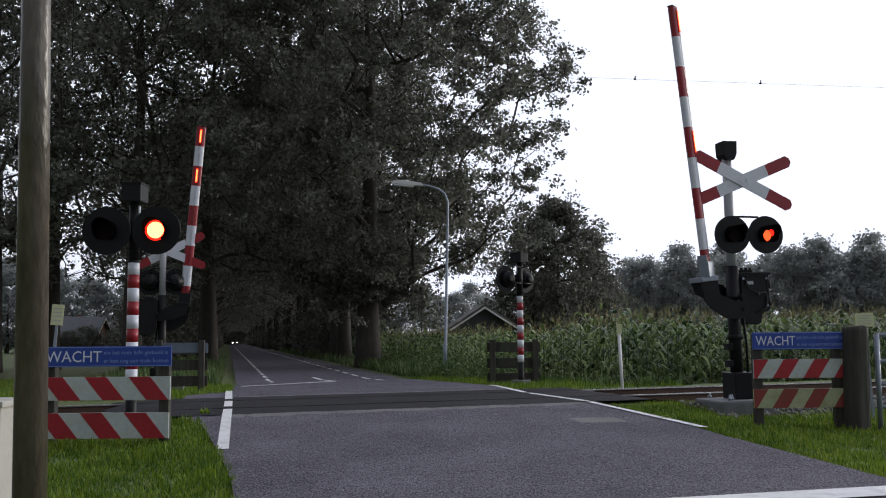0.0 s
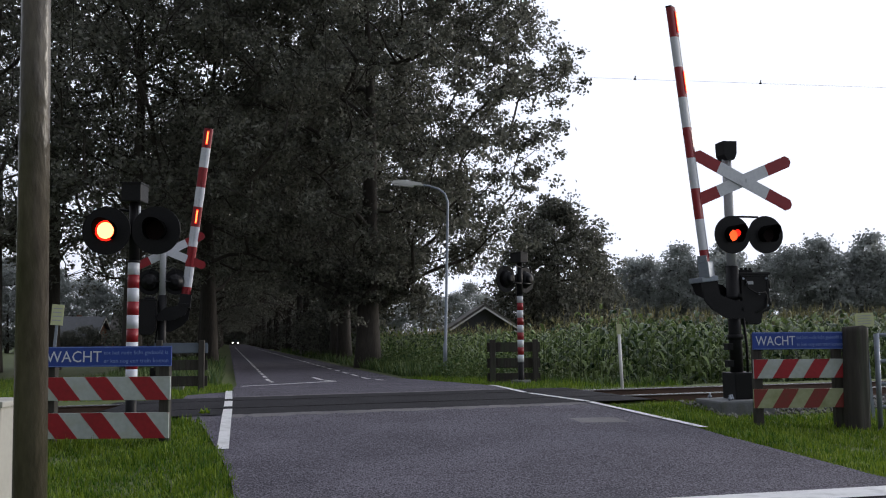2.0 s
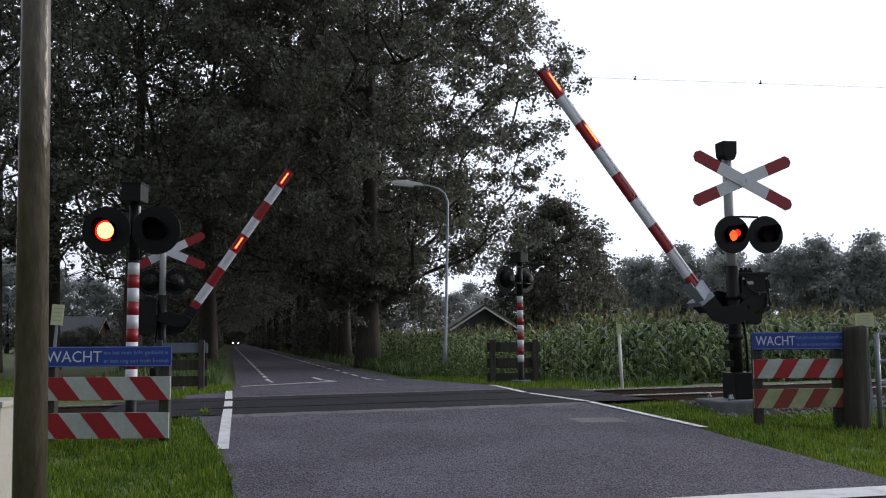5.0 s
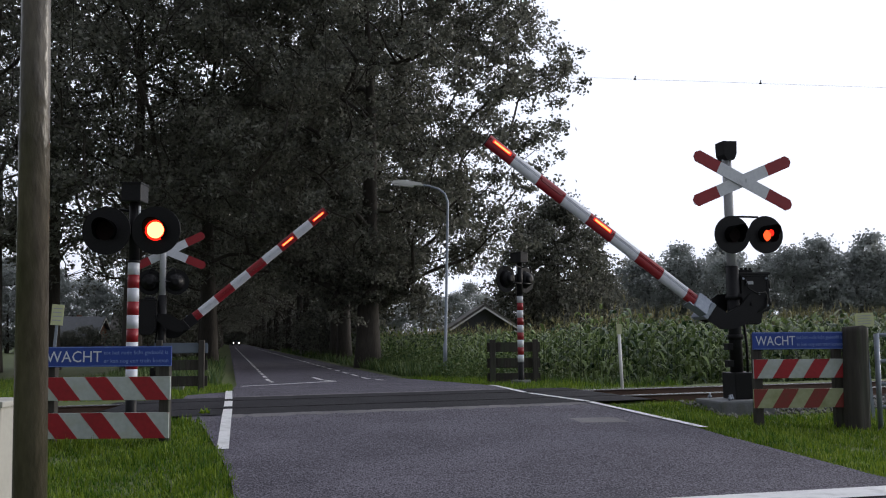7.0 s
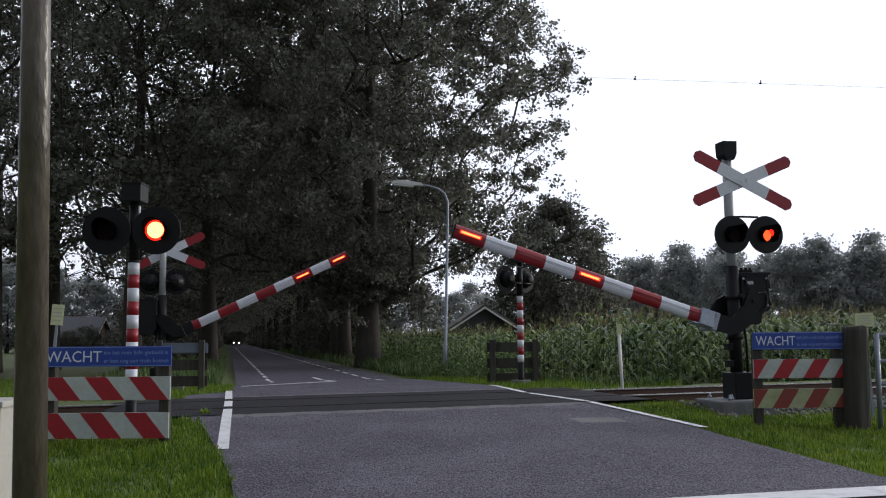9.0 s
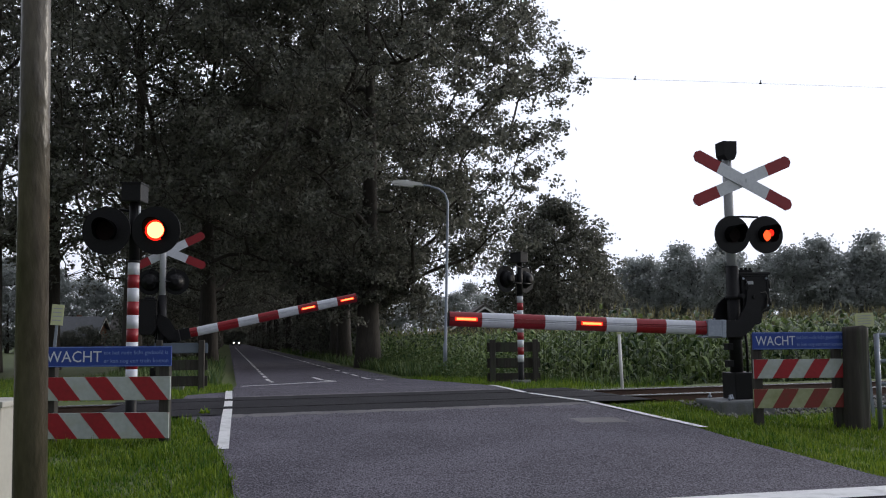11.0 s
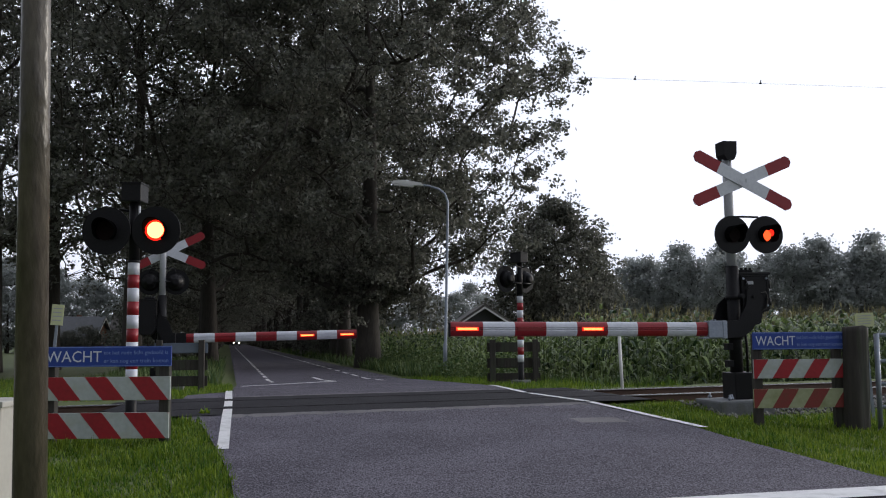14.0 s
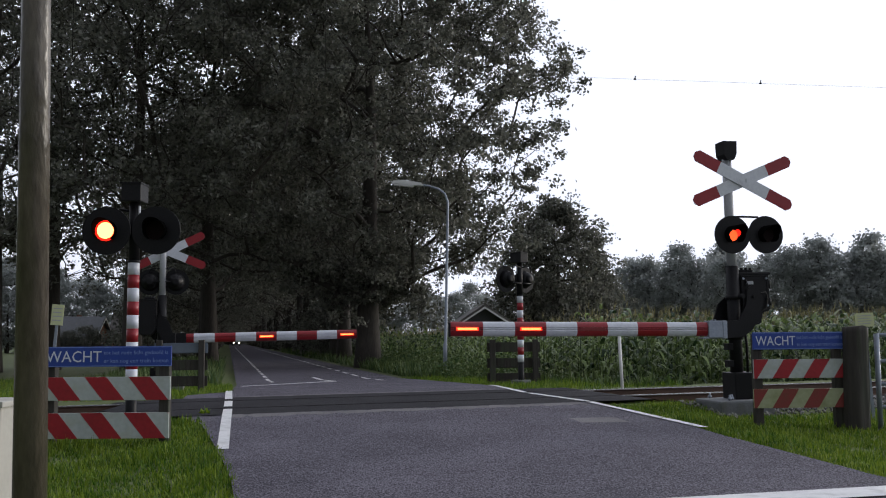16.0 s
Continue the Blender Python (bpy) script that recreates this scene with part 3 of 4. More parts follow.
# ---- corn and grass ----


def ribbons(base, az, length, width, rise, droop, seg, rng):
    """Arched tapering leaves: arrays of start points and shapes."""
    n = len(base)
    t = np.linspace(0, 1, seg + 1)
    out = length[:, None] * t[None] * np.cos(rise)[:, None]
    up = length[:, None] * (t[None] * np.sin(rise)[:, None] - droop[:, None] * t[None] ** 2)
    cx = base[:, 0:1] + np.cos(az)[:, None] * out
    cy = base[:, 1:2] + np.sin(az)[:, None] * out
    cz = base[:, 2:3] + up
    w = width[:, None] * np.clip(1.15 * (1 - t[None] ** 2.2), 0.04, 1)
    sx, sy = -np.sin(az)[:, None] * w, np.cos(az)[:, None] * w
    a = np.stack([cx - sx, cy - sy, cz], -1)
    b = np.stack([cx + sx, cy + sy, cz], -1)
    v = np.stack([a, b], 2).reshape(n, -1, 3)
    i = np.arange(seg) * 2
    q = np.stack([i, i + 1, i + 3, i + 2], -1)
    f = q[None] + (np.arange(n) * (seg + 1) * 2)[:, None, None]
    return v.reshape(-1, 3), f.reshape(-1, 4)


def corn_patch(x, y, height, leaves, seg, z0):
    n = len(x)
    z = ground_z(x, y)
    vs, fs, ms, off = [], [], [], 0
    # stalks
    b = np.stack([x, y, z + z0], -1)
    v, f = ribbons(b, RNG.uniform(0, 6.28, n), height - z0, np.full(n, 0.018), np.full(n, 1.54), np.zeros(n), 1, RNG)
    vs.append(v); fs.append(f); ms.append(np.zeros(len(f))); off += len(v)
    spin = RNG.uniform(0, 6.28, n)
    for k in range(leaves):
        rel = (k + RNG.uniform(0.2, 0.9, n)) / leaves
        h = z0 + (height * 0.94 - z0) * rel
        base = np.stack([x, y, z + h], -1)
        az = spin + k * math.pi + RNG.uniform(-0.6, 0.6, n)
        ln = RNG.uniform(0.55, 0.95, n) * (1.05 - 0.4 * rel)
        v, f = ribbons(base, az, ln, RNG.uniform(0.03, 0.056, n), RNG.uniform(0.7, 1.2, n), RNG.uniform(0.6, 1.25, n), seg, RNG)
        vs.append(v); fs.append(f + off); ms.append(np.zeros(len(f))); off += len(v)
    for k in range(3):
        base = np.stack([x, y, z + height * 0.97], -1)
        v, f = ribbons(base, spin + k * 2.1, RNG.uniform(0.18, 0.34, n), np.full(n, 0.013), RNG.uniform(0.9, 1.5, n), RNG.uniform(0, 0.4, n), 1, RNG)
        vs.append(v); fs.append(f + off); ms.append(np.ones(len(f))); off += len(v)
    return np.concatenate(vs), np.concatenate(fs), np.concatenate(ms)


def field_points(a0, a1, da, q0, q1, dq):
    a, q = np.meshgrid(np.arange(a0, a1, da), np.arange(q0, q1, dq))
    a, q = a.ravel() + RNG.normal(0, da * 0.2, a.size), q.ravel() + RNG.normal(0, 0.06, q.size)
    x = -3.05 + a * np.cos(TRK) - q * np.sin(TRK)
    y = 14.45 + a * np.sin(TRK) + q * np.cos(TRK)
    p = x * np.cos(PHI) + y * np.sin(PHI)
    keep = (p > np.interp(y, [30, 50], [8.8, 7.9])) & (p < 75)
    return x[keep], y[keep]


def build_corn():
    x, y = field_points(4, 36, 0.17, 4.6, 11, 0.72)
    v, f, m = corn_patch(x, y, RNG.normal(2.17, 0.1, len(x)), 10, 4, 0.1)
    tagged(array_mesh("corn_field", v, f, [CORN, TASSEL], None, m), "ripening green corn rows with pale tassels", "corn", kind="stuff")
    x, y = field_points(2, 85, 0.42, 11, 75, 0.9)
    v, f, m = corn_patch(x, y, RNG.normal(2.16, 0.11, len(x)), 5, 3, 0.9)
    tagged(array_mesh("corn_field", v, f, [CORN, TASSEL], None, m), "distant corn with pale tassel tops", "corn", kind="stuff")


def blades(x, y, h, w, material, name, label):
    n = len(x)
    b = np.stack([x, y, ground_z(x, y) - 0.01], -1)
    v, f = ribbons(b, RNG.uniform(0, 6.28, n), h, w, RNG.uniform(1.0, 1.5, n), RNG.uniform(0.0, 0.5, n), 2, RNG)
    return tagged(array_mesh(name, v, f, material), label, "grass", kind="stuff")


def off_road(x, y, gap=0.05):
    p, s = x * np.cos(PHI) + y * np.sin(PHI), -x * np.sin(PHI) + y * np.cos(PHI)
    right, left = np.interp(s, *EDGE_R), np.interp(s, *EDGE_L)
    q = across_track(x, y)
    bed = np.where(p > 6.9, -3.2, -2.1)
    return ((p < left - gap) | (p > right + gap)) & ((q > 2.1) | (q < bed))


def build_grass():
    # near verges
    for p0, p1, s0, s1, n, hi in ((-6, 0.1, 7.0, 14.5, 90000, 0.1), (5.2, 11, 7.0, 14.5, 75000, 0.1), (-5, 0.1, 17, 26, 16000, 0.16), (4.9, 9.2, 17, 31, 26000, 0.15), (-16, -5, 14.5, 42, 42000, 0.22)):
        p, s = RNG.uniform(p0, p1, n), RNG.uniform(s0, s1, n)
        x, y = p * np.cos(PHI) - s * np.sin(PHI), p * np.sin(PHI) + s * np.cos(PHI)
        keep = off_road(x, y, -0.03)
        x, y = x[keep], y[keep]
        clump = np.array([noise.noise((a * 1.3, b * 1.3, 0)) for a, b in zip(x, y)])
        blades(x, y, hi * (1 + 0.7 * clump) * RNG.uniform(0.5, 1.25, len(x)), RNG.uniform(0.003, 0.008, len(x)), GRASS, "grass", "fresh green verge grass beside the road")
    # rank growth along the avenue and round the lamp post
    for p0, p1, s0, s1, n, hi in ((5.9, 9.8, 29, 46, 9000, 0.55), (5.8, 8.5, 46, 110, 7000, 0.6), (-4.5, -0.2, 27, 60, 9000, 0.55), (7.4, 9.2, 18.5, 27, 1200, 0.32)):
        p, s = RNG.uniform(p0, p1, n), RNG.uniform(s0, s1, n)
        x, y = p * np.cos(PHI) - s * np.sin(PHI), p * np.sin(PHI) + s * np.cos(PHI)
        keep = off_road(x, y, 0.3)
        x, y = x[keep], y[keep]
        blades(x, y, hi * RNG.uniform(0.4, 1.25, len(x)), RNG.uniform(0.012, 0.03, len(x)), WILD, "tall_grass", "rank tall grass and weeds on the verge")


def build_nettles():
    """Leafy weeds round the lamp post and along the edge of the corn."""
    n = 620
    p, s = RNG.uniform(6.3, 9.3, n), RNG.uniform(25.5, 47, n)
    x, y = p * np.cos(PHI) - s * np.sin(PHI), p * np.sin(PHI) + s * np.cos(PHI)
    tall = np.clip((p - 6.0) / 2.2, 0.15, 1) * RNG.uniform(0.2, 0.95, n)
    c = np.stack([x, y, ground_z(x, y) + tall], -1)
    v, q = leaf_cloud(c, np.array([[0.16, 0.16, 0.14]]), 26, 0.1, RNG)
    tagged(array_mesh("nettles", v, q, WILD), "bushy green weeds beside the corn and lamp post", "weeds", kind="stuff")


def build_weed():
    n = 45
    x, y = rs(-0.28, 13.1)
    b = np.stack([x + RNG.normal(0, 0.025, n), y + RNG.normal(0, 0.025, n), np.full(n, float(ground_z(x, y)) + 0.02)], -1)
    v, f = ribbons(b, RNG.uniform(0, 6.28, n), RNG.uniform(0.06, 0.17, n), RNG.uniform(0.008, 0.02, n), RNG.uniform(0.7, 1.4, n), RNG.uniform(0.1, 0.6, n), 3, RNG)
    tagged(array_mesh("weed", v, f, GRASS), "small leafy weed at the edge of the asphalt", "plant")


build_corn()
build_grass()
build_nettles()
build_weed()

# ---- crossing signals ----


def lamp_unit(parent, x, z, front, hood_turn=0.0, disc=0.295, hooded=False):
    """Round black backboard with hood, lens and the lit element; front is the y it faces from."""
    bm = B()
    cyl(bm, (x, front - 0.012, z), (x, front + 0.012, z), disc, n=40)
    cyl(bm, (x, front + 0.012, z), (x, front + 0.16, z), 0.2, 0.13, n=28)
    cyl(bm, (x, front + 0.16, z), (x, front + 0.2, z), 0.13, 0.05, n=28)
    board = part("backboard", bm, BLACK, parent)
    # hood: three quarters of a tube round the lens, longer above
    bm = B()
    n, r, reach = 28, 0.125, 0.2 if hooded else 0.24
    ring = []
    for k in range(n + 1):
        a = radians(-55) + radians(290) * k / n
        ln = reach * (0.45 + 0.55 * max(0, math.sin(a)))
        ca, sa = math.cos(a), math.sin(a)
        ring.append([bm.verts.new((x + ca * rr - yy * math.tan(hood_turn), front - 0.01 - yy, z + sa * rr)) for rr, yy in ((r, 0), (r * 1.05, ln), (r * 1.05 + 0.006, ln), (r + 0.006, 0))])
    for a, b in zip(ring, ring[1:]):
        for i in range(3):
            bm.faces.new((a[i], a[i + 1], b[i + 1], b[i]))
    bmesh.ops.recalc_face_normals(bm, faces=bm.faces)
    part("hood", bm, BLACK_MATT, board)
    bm = B()
    cyl(bm, (x, front - 0.03, z), (x, front - 0.012, z), 0.118, n=32)
    part("lens", bm, LENS_OFF, board, "dark red glass lens")
    bm = B()
    if hooded:
        cyl(bm, (-0.02, -0.008, -0.015), (-0.02, 0.006, -0.015), 0.085, n=32)
        # added red disc: reflection on the hood's inner side, made to glow
        cyl(bm, (0.07, -0.006, 0.025), (0.07, 0.004, 0.025), 0.05, n=24, idx=1)
        lit = part("lit_lamp", bm, [HOODED_GLOW, LAMP_RIM_HOOD_RED], board, "glowing orange-red lamp with an added red hood reflection")
    else:
        cyl(bm, (0, -0.004, 0), (0, 0.006, 0), 0.128, n=32, idx=1)
        cyl(bm, (0, -0.012, 0), (0, -0.004, 0), 0.1, n=32)
        lit = part("lit_lamp", bm, [LAMP_CORE, LAMP_RIM_HOOD_RED], board, "glowing red lamp with a bright core")
    lit.location = (x, front - 0.002, z)
    return lit


def signal_post(m, label):
    """Striped post with a bell box and a pair of lamps."""
    ob = thing("crossing_signal", m, label, "railway signal", "crossing signals")
    bm = B()
    cyl(bm, (0, 0, -0.35), (0, 0, 0.45), 0.068)
    part("lower_post", bm, BLACK, ob)
    for k in range(9):
        bm = B()
        cyl(bm, (0, 0, 0.45 + k * 0.1645), (0, 0, 0.45 + (k + 1) * 0.1645), 0.07, n=24)
        part("white_band" if k % 2 == 0 else "red_band", bm, WHITE if k % 2 == 0 else RED, ob)
    bm = B()
    cyl(bm, (0, 0, 1.93), (0, 0, 2.68), 0.066)
    part("upper_post", bm, BLACK, ob)
    bm = B()
    box(bm, -0.12, 0.12, -0.17, 0.15, 2.66, 2.89, 0.012)
    box(bm, -0.13, 0.13, -0.185, 0.165, 2.875, 2.895, 0.004)
    part("bell_box", bm, BLACK, ob)
    bm = B()
    for s in (-1, 1):
        tube(bm, [(0, 0.05, 2.55), (s * 0.2, 0.07, 2.59), (s * 0.29, 0.07, 2.57), (s * 0.3, 0.07, 2.45)], 0.016, 8)
        cyl(bm, (0, 0.06, 2.2), (s * 0.3, 0.07, 2.2), 0.016, n=8)
    part("lamp_bracket", bm, BLACK, ob)
    bm = B()
    cyl(bm, (0, 0, 1.915), (0, 0, 1.945), 0.076, n=24)
    part("collar", bm, BLACK, ob)
    bm = B()
    cyl(bm, (0.06, -0.02, 2.42), (0.06, -0.02, 2.62), 0.018, n=8)
    part("conduit", bm, WHITE, ob, "pale conduit beside the post")
    bm = B()
    box(bm, -0.16, 0.16, -0.16, 0.16, -0.12, 0.06, 0.02)
    part("foot_plate", bm, CONCRETE, ob, "grey concrete foot")
    return ob, [lamp_unit(ob, x, 2.3, -0.13) for x in (-0.3, 0.31)]


def cross_arm(bm, ang, y):
    """One arm of the St Andrew's cross: white in the middle, red pointed ends."""
    r = Matrix.Rotation(radians(ang), 4, "Y")
    h, w, c = 0.87, 0.09, 0.055
    red0 = [(-h + c, -w), (-h, -w + c), (-h, w - c), (-h + c, w), (-0.44, w), (-0.44, -w)]
    red1 = [(-x, z) for x, z in red0][::-1]
    mid = [(-0.44, -w), (-0.44, w), (0.44, w), (0.44, -w)]
    for o, idx in ((red0, 1), (red1, 1), (mid, 0)):
        o = [tuple((r @ Vector((x, 0, z)))[i] for i in (0, 2)) for x, z in o]
        prism(bm, o, y, y + 0.02, idx)


def boom_gate(m, label):
    """Footing, post, bell and St Andrew's cross of a barrier."""
    ob = thing("boom_barrier", m, label, "level crossing barrier", "boom barriers")
    bm = B()
    box(bm, -0.5, 0.1, -0.42, 0.42, -0.5, 0.03, 0.035)
    box(bm, 0.1, 0.42, -0.3, 0.42, -0.5, 0.0, 0.02)
    part("footing", bm, CONCRETE, ob, "grey concrete footing block")
    bm = B()
    box(bm, -0.14, 0.22, -0.2, 0.2, 0.03, 0.42, 0.02)
    part("base_box", bm, BLACK, ob)
    for x, y in ((-0.3, -0.3), (-0.22, -0.22), (-0.3, 0.3)):
        bm = B()
        cyl(bm, (x, y, 0.03), (x, y, 0.11), 0.016, n=8)
        cyl(bm, (x, y, 0.045), (x, y, 0.07), 0.03, n=6)
        part("bolt", bm, GALV, ob, "galvanised anchor bolt")
    bm = B()
    tube(bm, [(0.13, -0.08, 0.42), (0.14, -0.08, 0.8), (0.12, -0.06, 1.15), (0.12, -0.03, 1.3)], 0.02, 8)
    part("cable_pipe", bm, BLACK, ob)
    for z in (0.5, 0.75):
        bm = B()
        box(bm, -0.16, -0.06, -0.06, 0.06, z, z + 0.1, 0.008)
        part("clamp", bm, BLACK, ob)
    bm = B()
    cyl(bm, (0, 0, 0.03), (0, 0, 2.0), 0.095, n=24)
    cyl(bm, (0, 0, 1.5), (0, 0, 1.56), 0.115, n=24)
    cyl(bm, (0, 0, 0.9), (0, 0, 0.98), 0.115, n=24)
    part("lower_post", bm, BLACK, ob)
    bm = B()
    cyl(bm, (0, 0, 2.0), (0, 0, 3.62), 0.07, n=24)
    part("upper_post", bm, GREY_POLE, ob, "grey painted steel post")
    bm = B()
    prism(bm, [(-0.11, 3.88), (0.11, 3.88), (0.1, 3.68), (0.06, 3.6), (-0.06, 3.6), (-0.1, 3.68)], -0.13, 0.13)
    part("bell", bm, BLACK, ob)
    bm = B()
    cross_arm(bm, 27, 0.0)
    cross_arm(bm, -22, 0.022)
    for s in (-1, 1):
        box(bm, 0.05 * s - 0.008, 0.05 * s + 0.008, -0.008, 0.0, -0.03, 0.03)
    cross = part("st_andrews_cross", bm, [WHITE, RED], ob, "white cross with red tips")
    return ob, cross


def band_profile():
    """Section of the boom: upright oval with a double groove along each face."""
    h, w = 0.104, 0.062
    right = [(w * math.cos(radians(k)), h * math.sin(radians(k))) for k in (-78, -60, -42, -26, -14)]
    right += [(w * 0.985, -0.021), (w - 0.012, -0.016), (w - 0.012, -0.007), (w, -0.003)]
    right += [(y, -z) for y, z in reversed(right)]
    return right + [(-y, -z) for y, z in right]


def boom_band(x0, x1, z):
    bm = B()
    pr = band_profile()
    a = [bm.verts.new((x0, y, z + zz)) for y, zz in pr]
    b = [bm.verts.new((x1, y, z + zz)) for y, zz in pr]
    bm.faces.new([bm.verts.new(v.co) for v in a[::-1]])
    bm.faces.new([bm.verts.new(v.co) for v in b])
    for i in range(len(a)):
        j = (i + 1) % len(a)
        bm.faces.new((a[i], a[j], b[j], b[i])).smooth = abs(pr[i][1]) > 0.024 or abs(pr[j][1]) > 0.024
    bmesh.ops.recalc_face_normals(bm, faces=bm.faces)
    return bm


def finish_gate(ob, cross, side, lamp_x, lamp_z, cross_at, hooded, pivot):
    cross.location = cross_at
    bm = B()
    # cast housing with a chamfered lower corner
    prism(bm, [(0.1, 1.24), (0.2, 1.12), (0.44, 1.12), (0.47, 1.3), (0.6, 1.32), (0.6, 1.9), (0.1, 1.9)], -0.02, 0.3)
    bmesh.ops.bevel(bm, geom=list(bm.edges), offset=0.022, segments=2, affect="EDGES")
    drive = part("drive_box", bm, BLACK, ob, "black steel drive housing")
    bm = B()
    box(bm, 0.085, 0.615, -0.032, 0.312, 1.865, 1.905, 0.01)
    box(bm, 0.14, 0.36, 0.02, 0.25, 1.905, 1.95, 0.018)
    for x in (0.18, 0.25, 0.32):
        cyl(bm, (x, 0.04, 1.93), (x, 0.04, 1.975), 0.022, n=10)
    part("lid", bm, BLACK, drive)
    bm = B()
    box(bm, 0.13, 0.57, -0.03, -0.018, 1.84, 1.86, 0.004)
    box(bm, 0.13, 0.15, -0.03, -0.018, 1.36, 1.84, 0.004)
    box(bm, 0.55, 0.57, -0.03, -0.018, 1.36, 1.84, 0.004)
    part("cover_rim", bm, BLACK, drive)
    bm = B()
    tube(bm, [(0.2, -0.03, 1.8), (0.22, -0.07, 1.66), (0.36, -0.08, 1.58), (0.5, -0.07, 1.6), (0.54, -0.04, 1.5), (0.5, -0.06, 1.36), (0.34, -0.05, 1.3)], 0.012, 6)
    part("cable", bm, RUBBER, drive, "looped black cable")
    for x, z in ((0.16, 1.81), (0.54, 1.81), (0.54, 1.4), (0.41, 1.58)):
        bm = B()
        cyl(bm, (x, -0.045, z), (x, -0.02, z), 0.018, n=6)
        part("bolt", bm, GALV, drive, "worn steel bolt")
    for z in (1.4, 1.66):
        bm = B()
        cyl(bm, (0.605, 0.02, z), (0.605, 0.02, z + 0.12), 0.028, n=10)
        part("hinge", bm, BLACK, drive)
    bm = B()
    box(bm, 0.2, 0.32, -0.04, -0.034, 1.72, 1.77)
    part("plate", bm, GREY_POLE, drive, "small pale plate")
    bm = B()
    x0, x1 = lamp_x
    tube(bm, [(x0, 0.02, lamp_z + 0.2), (x0 + 0.03, 0.02, lamp_z + 0.285), ((x0 + x1) / 2, 0.02, lamp_z + 0.29), (x1 - 0.03, 0.02, lamp_z + 0.285), (x1, 0.02, lamp_z + 0.2)], 0.016, 8)
    cyl(bm, (x0, 0.02, lamp_z), (x1, 0.02, lamp_z), 0.02, n=8)
    part("lamp_bracket", bm, BLACK, ob)
    lamps = [lamp_unit(ob, x, lamp_z, -0.13, radians(-20) if hooded else 0, disc=0.283, hooded=hooded) for x in lamp_x]
    # the boom, its origin on the axle
    bm = B()
    lever = [(-0.3, -0.62), (-0.3, -0.37), (-0.06, -0.35), (0.06, -0.12), (0.08, 0.1), (0.16, 0.16), (0.28, 0.12), (0.33, -0.05), (0.29, -0.3), (0.14, -0.5), (0.0, -0.6)]
    prism(bm, lever, -0.06, -0.02)
    prism(bm, [(-0.3, -0.6), (-0.3, -0.4), (-0.2, -0.1), (-0.02, 0.06), (0.1, 0.02), (0.05, -0.3), (-0.1, -0.55)], 0.3, 0.33)
    cyl(bm, (0.0, -0.09, 0.0), (0.0, 0.33, 0.0), 0.035, n=14)
    cyl(bm, (0.19, -0.085, -0.0), (0.19, -0.06, -0.0), 0.03, n=14)
    lever = part("lever", bm, BLACK, ob, "black cast steel lever")
    bm = B()
    box(bm, -0.345, -0.27, -0.085, 0.335, -0.625, -0.36, 0.012)
    part("mounting_plate", bm, GALV if side < 0 else BLACK, lever, "galvanised mounting plate" if side < 0 else "")
    # the boom lies in an open socket and turns its face a little as it rises
    bm = B()
    box(bm, -0.565, -0.335, -0.08, 0.08, -0.615, -0.365, 0.012)
    box(bm, -0.66, -0.56, -0.07, 0.07, -0.627, -0.607, 0.004)
    boom = part("boom", bm, GALV if side < 0 else BLACK, ob, "red and white banded boom in a steel socket")
    bm = B()
    for y in (-0.05, 0.05):
        cyl(bm, (-0.45, y, -0.365), (-0.45, y, -0.345), 0.018, n=6)
    part("bolt", bm, GALV, boom)
    x = -0.563 if side < 0 else -0.544
    starts = []
    ends = [0.18] + [0.4595 if side < 0 else 0.454] * 8
    for n, ln in enumerate(ends):
        red = n % 2 == 0
        part("red_band" if red else "white_band", boom_band(x, x - ln, -0.487), RED if red else WHITE, boom)
        if red and n >= 4:
            starts.append(x)
        x -= ln
    bm = B()
    box(bm, x - 0.02, x, -0.045, 0.045, -0.595, -0.395, 0.012)
    part("end_cap", bm, BLACK, boom)
    lit = []
    for x0 in starts:
        bm = B()
        y0 = side * 0.055
        box(bm, x0 - 0.42, x0 - 0.04, min(y0, y0 + side * 0.012), max(y0, y0 + side * 0.012), -0.515, -0.459, 0.004)
        part("light_housing", bm, HOUSING, boom, "dark red boom light housing")
        bm = B()
        box(bm, x0 - 0.39, x0 - 0.07, -0.006, 0.002 if side < 0 else 0.006, -0.513, -0.461, 0.0, idx=1)
        box(bm, x0 - 0.37, x0 - 0.09, -0.008 if side < 0 else 0.006, -0.006 if side < 0 else 0.008, -0.503, -0.471, 0.0)
        lit.append(part("boom_light", bm, [BAR_GLOW, BAR_GLOW_RIM], boom, "glowing red boom light"))
    return boom, lamps, lit, pivot, side, lever


NEAR_SIGNAL = signal_post(pose(-3.81, 11.8, 0.0), "red and white striped signal post with two round flashing lamps")
FAR_SIGNAL = signal_post(pose(1.71, 21.5, -0.03, 0, 0, 180 + 42), "striped signal post seen from behind beside the corn")
g1, c1 = boom_gate(pose(4.36, 14.4, 0.0, 0, -0.8, 12.2), "boom barrier with cross and hooded lamps beside the road")
NEAR_GATE = finish_gate(g1, c1, -1, (-0.04, 0.51), 2.46, (0.19, -0.13, 3.28), True, (0.045, -0.13, 1.54))
g2, c2 = boom_gate(pose(-6.2, 21.2, -0.04, 0, 0, 192.2), "boom barrier seen from behind beneath the trees")
FAR_GATE = finish_gate(g2, c2, 1, (-0.28, 0.28), 2.3, (-0.1, -0.13, 2.98), False, (0.052, -0.13, 1.529))

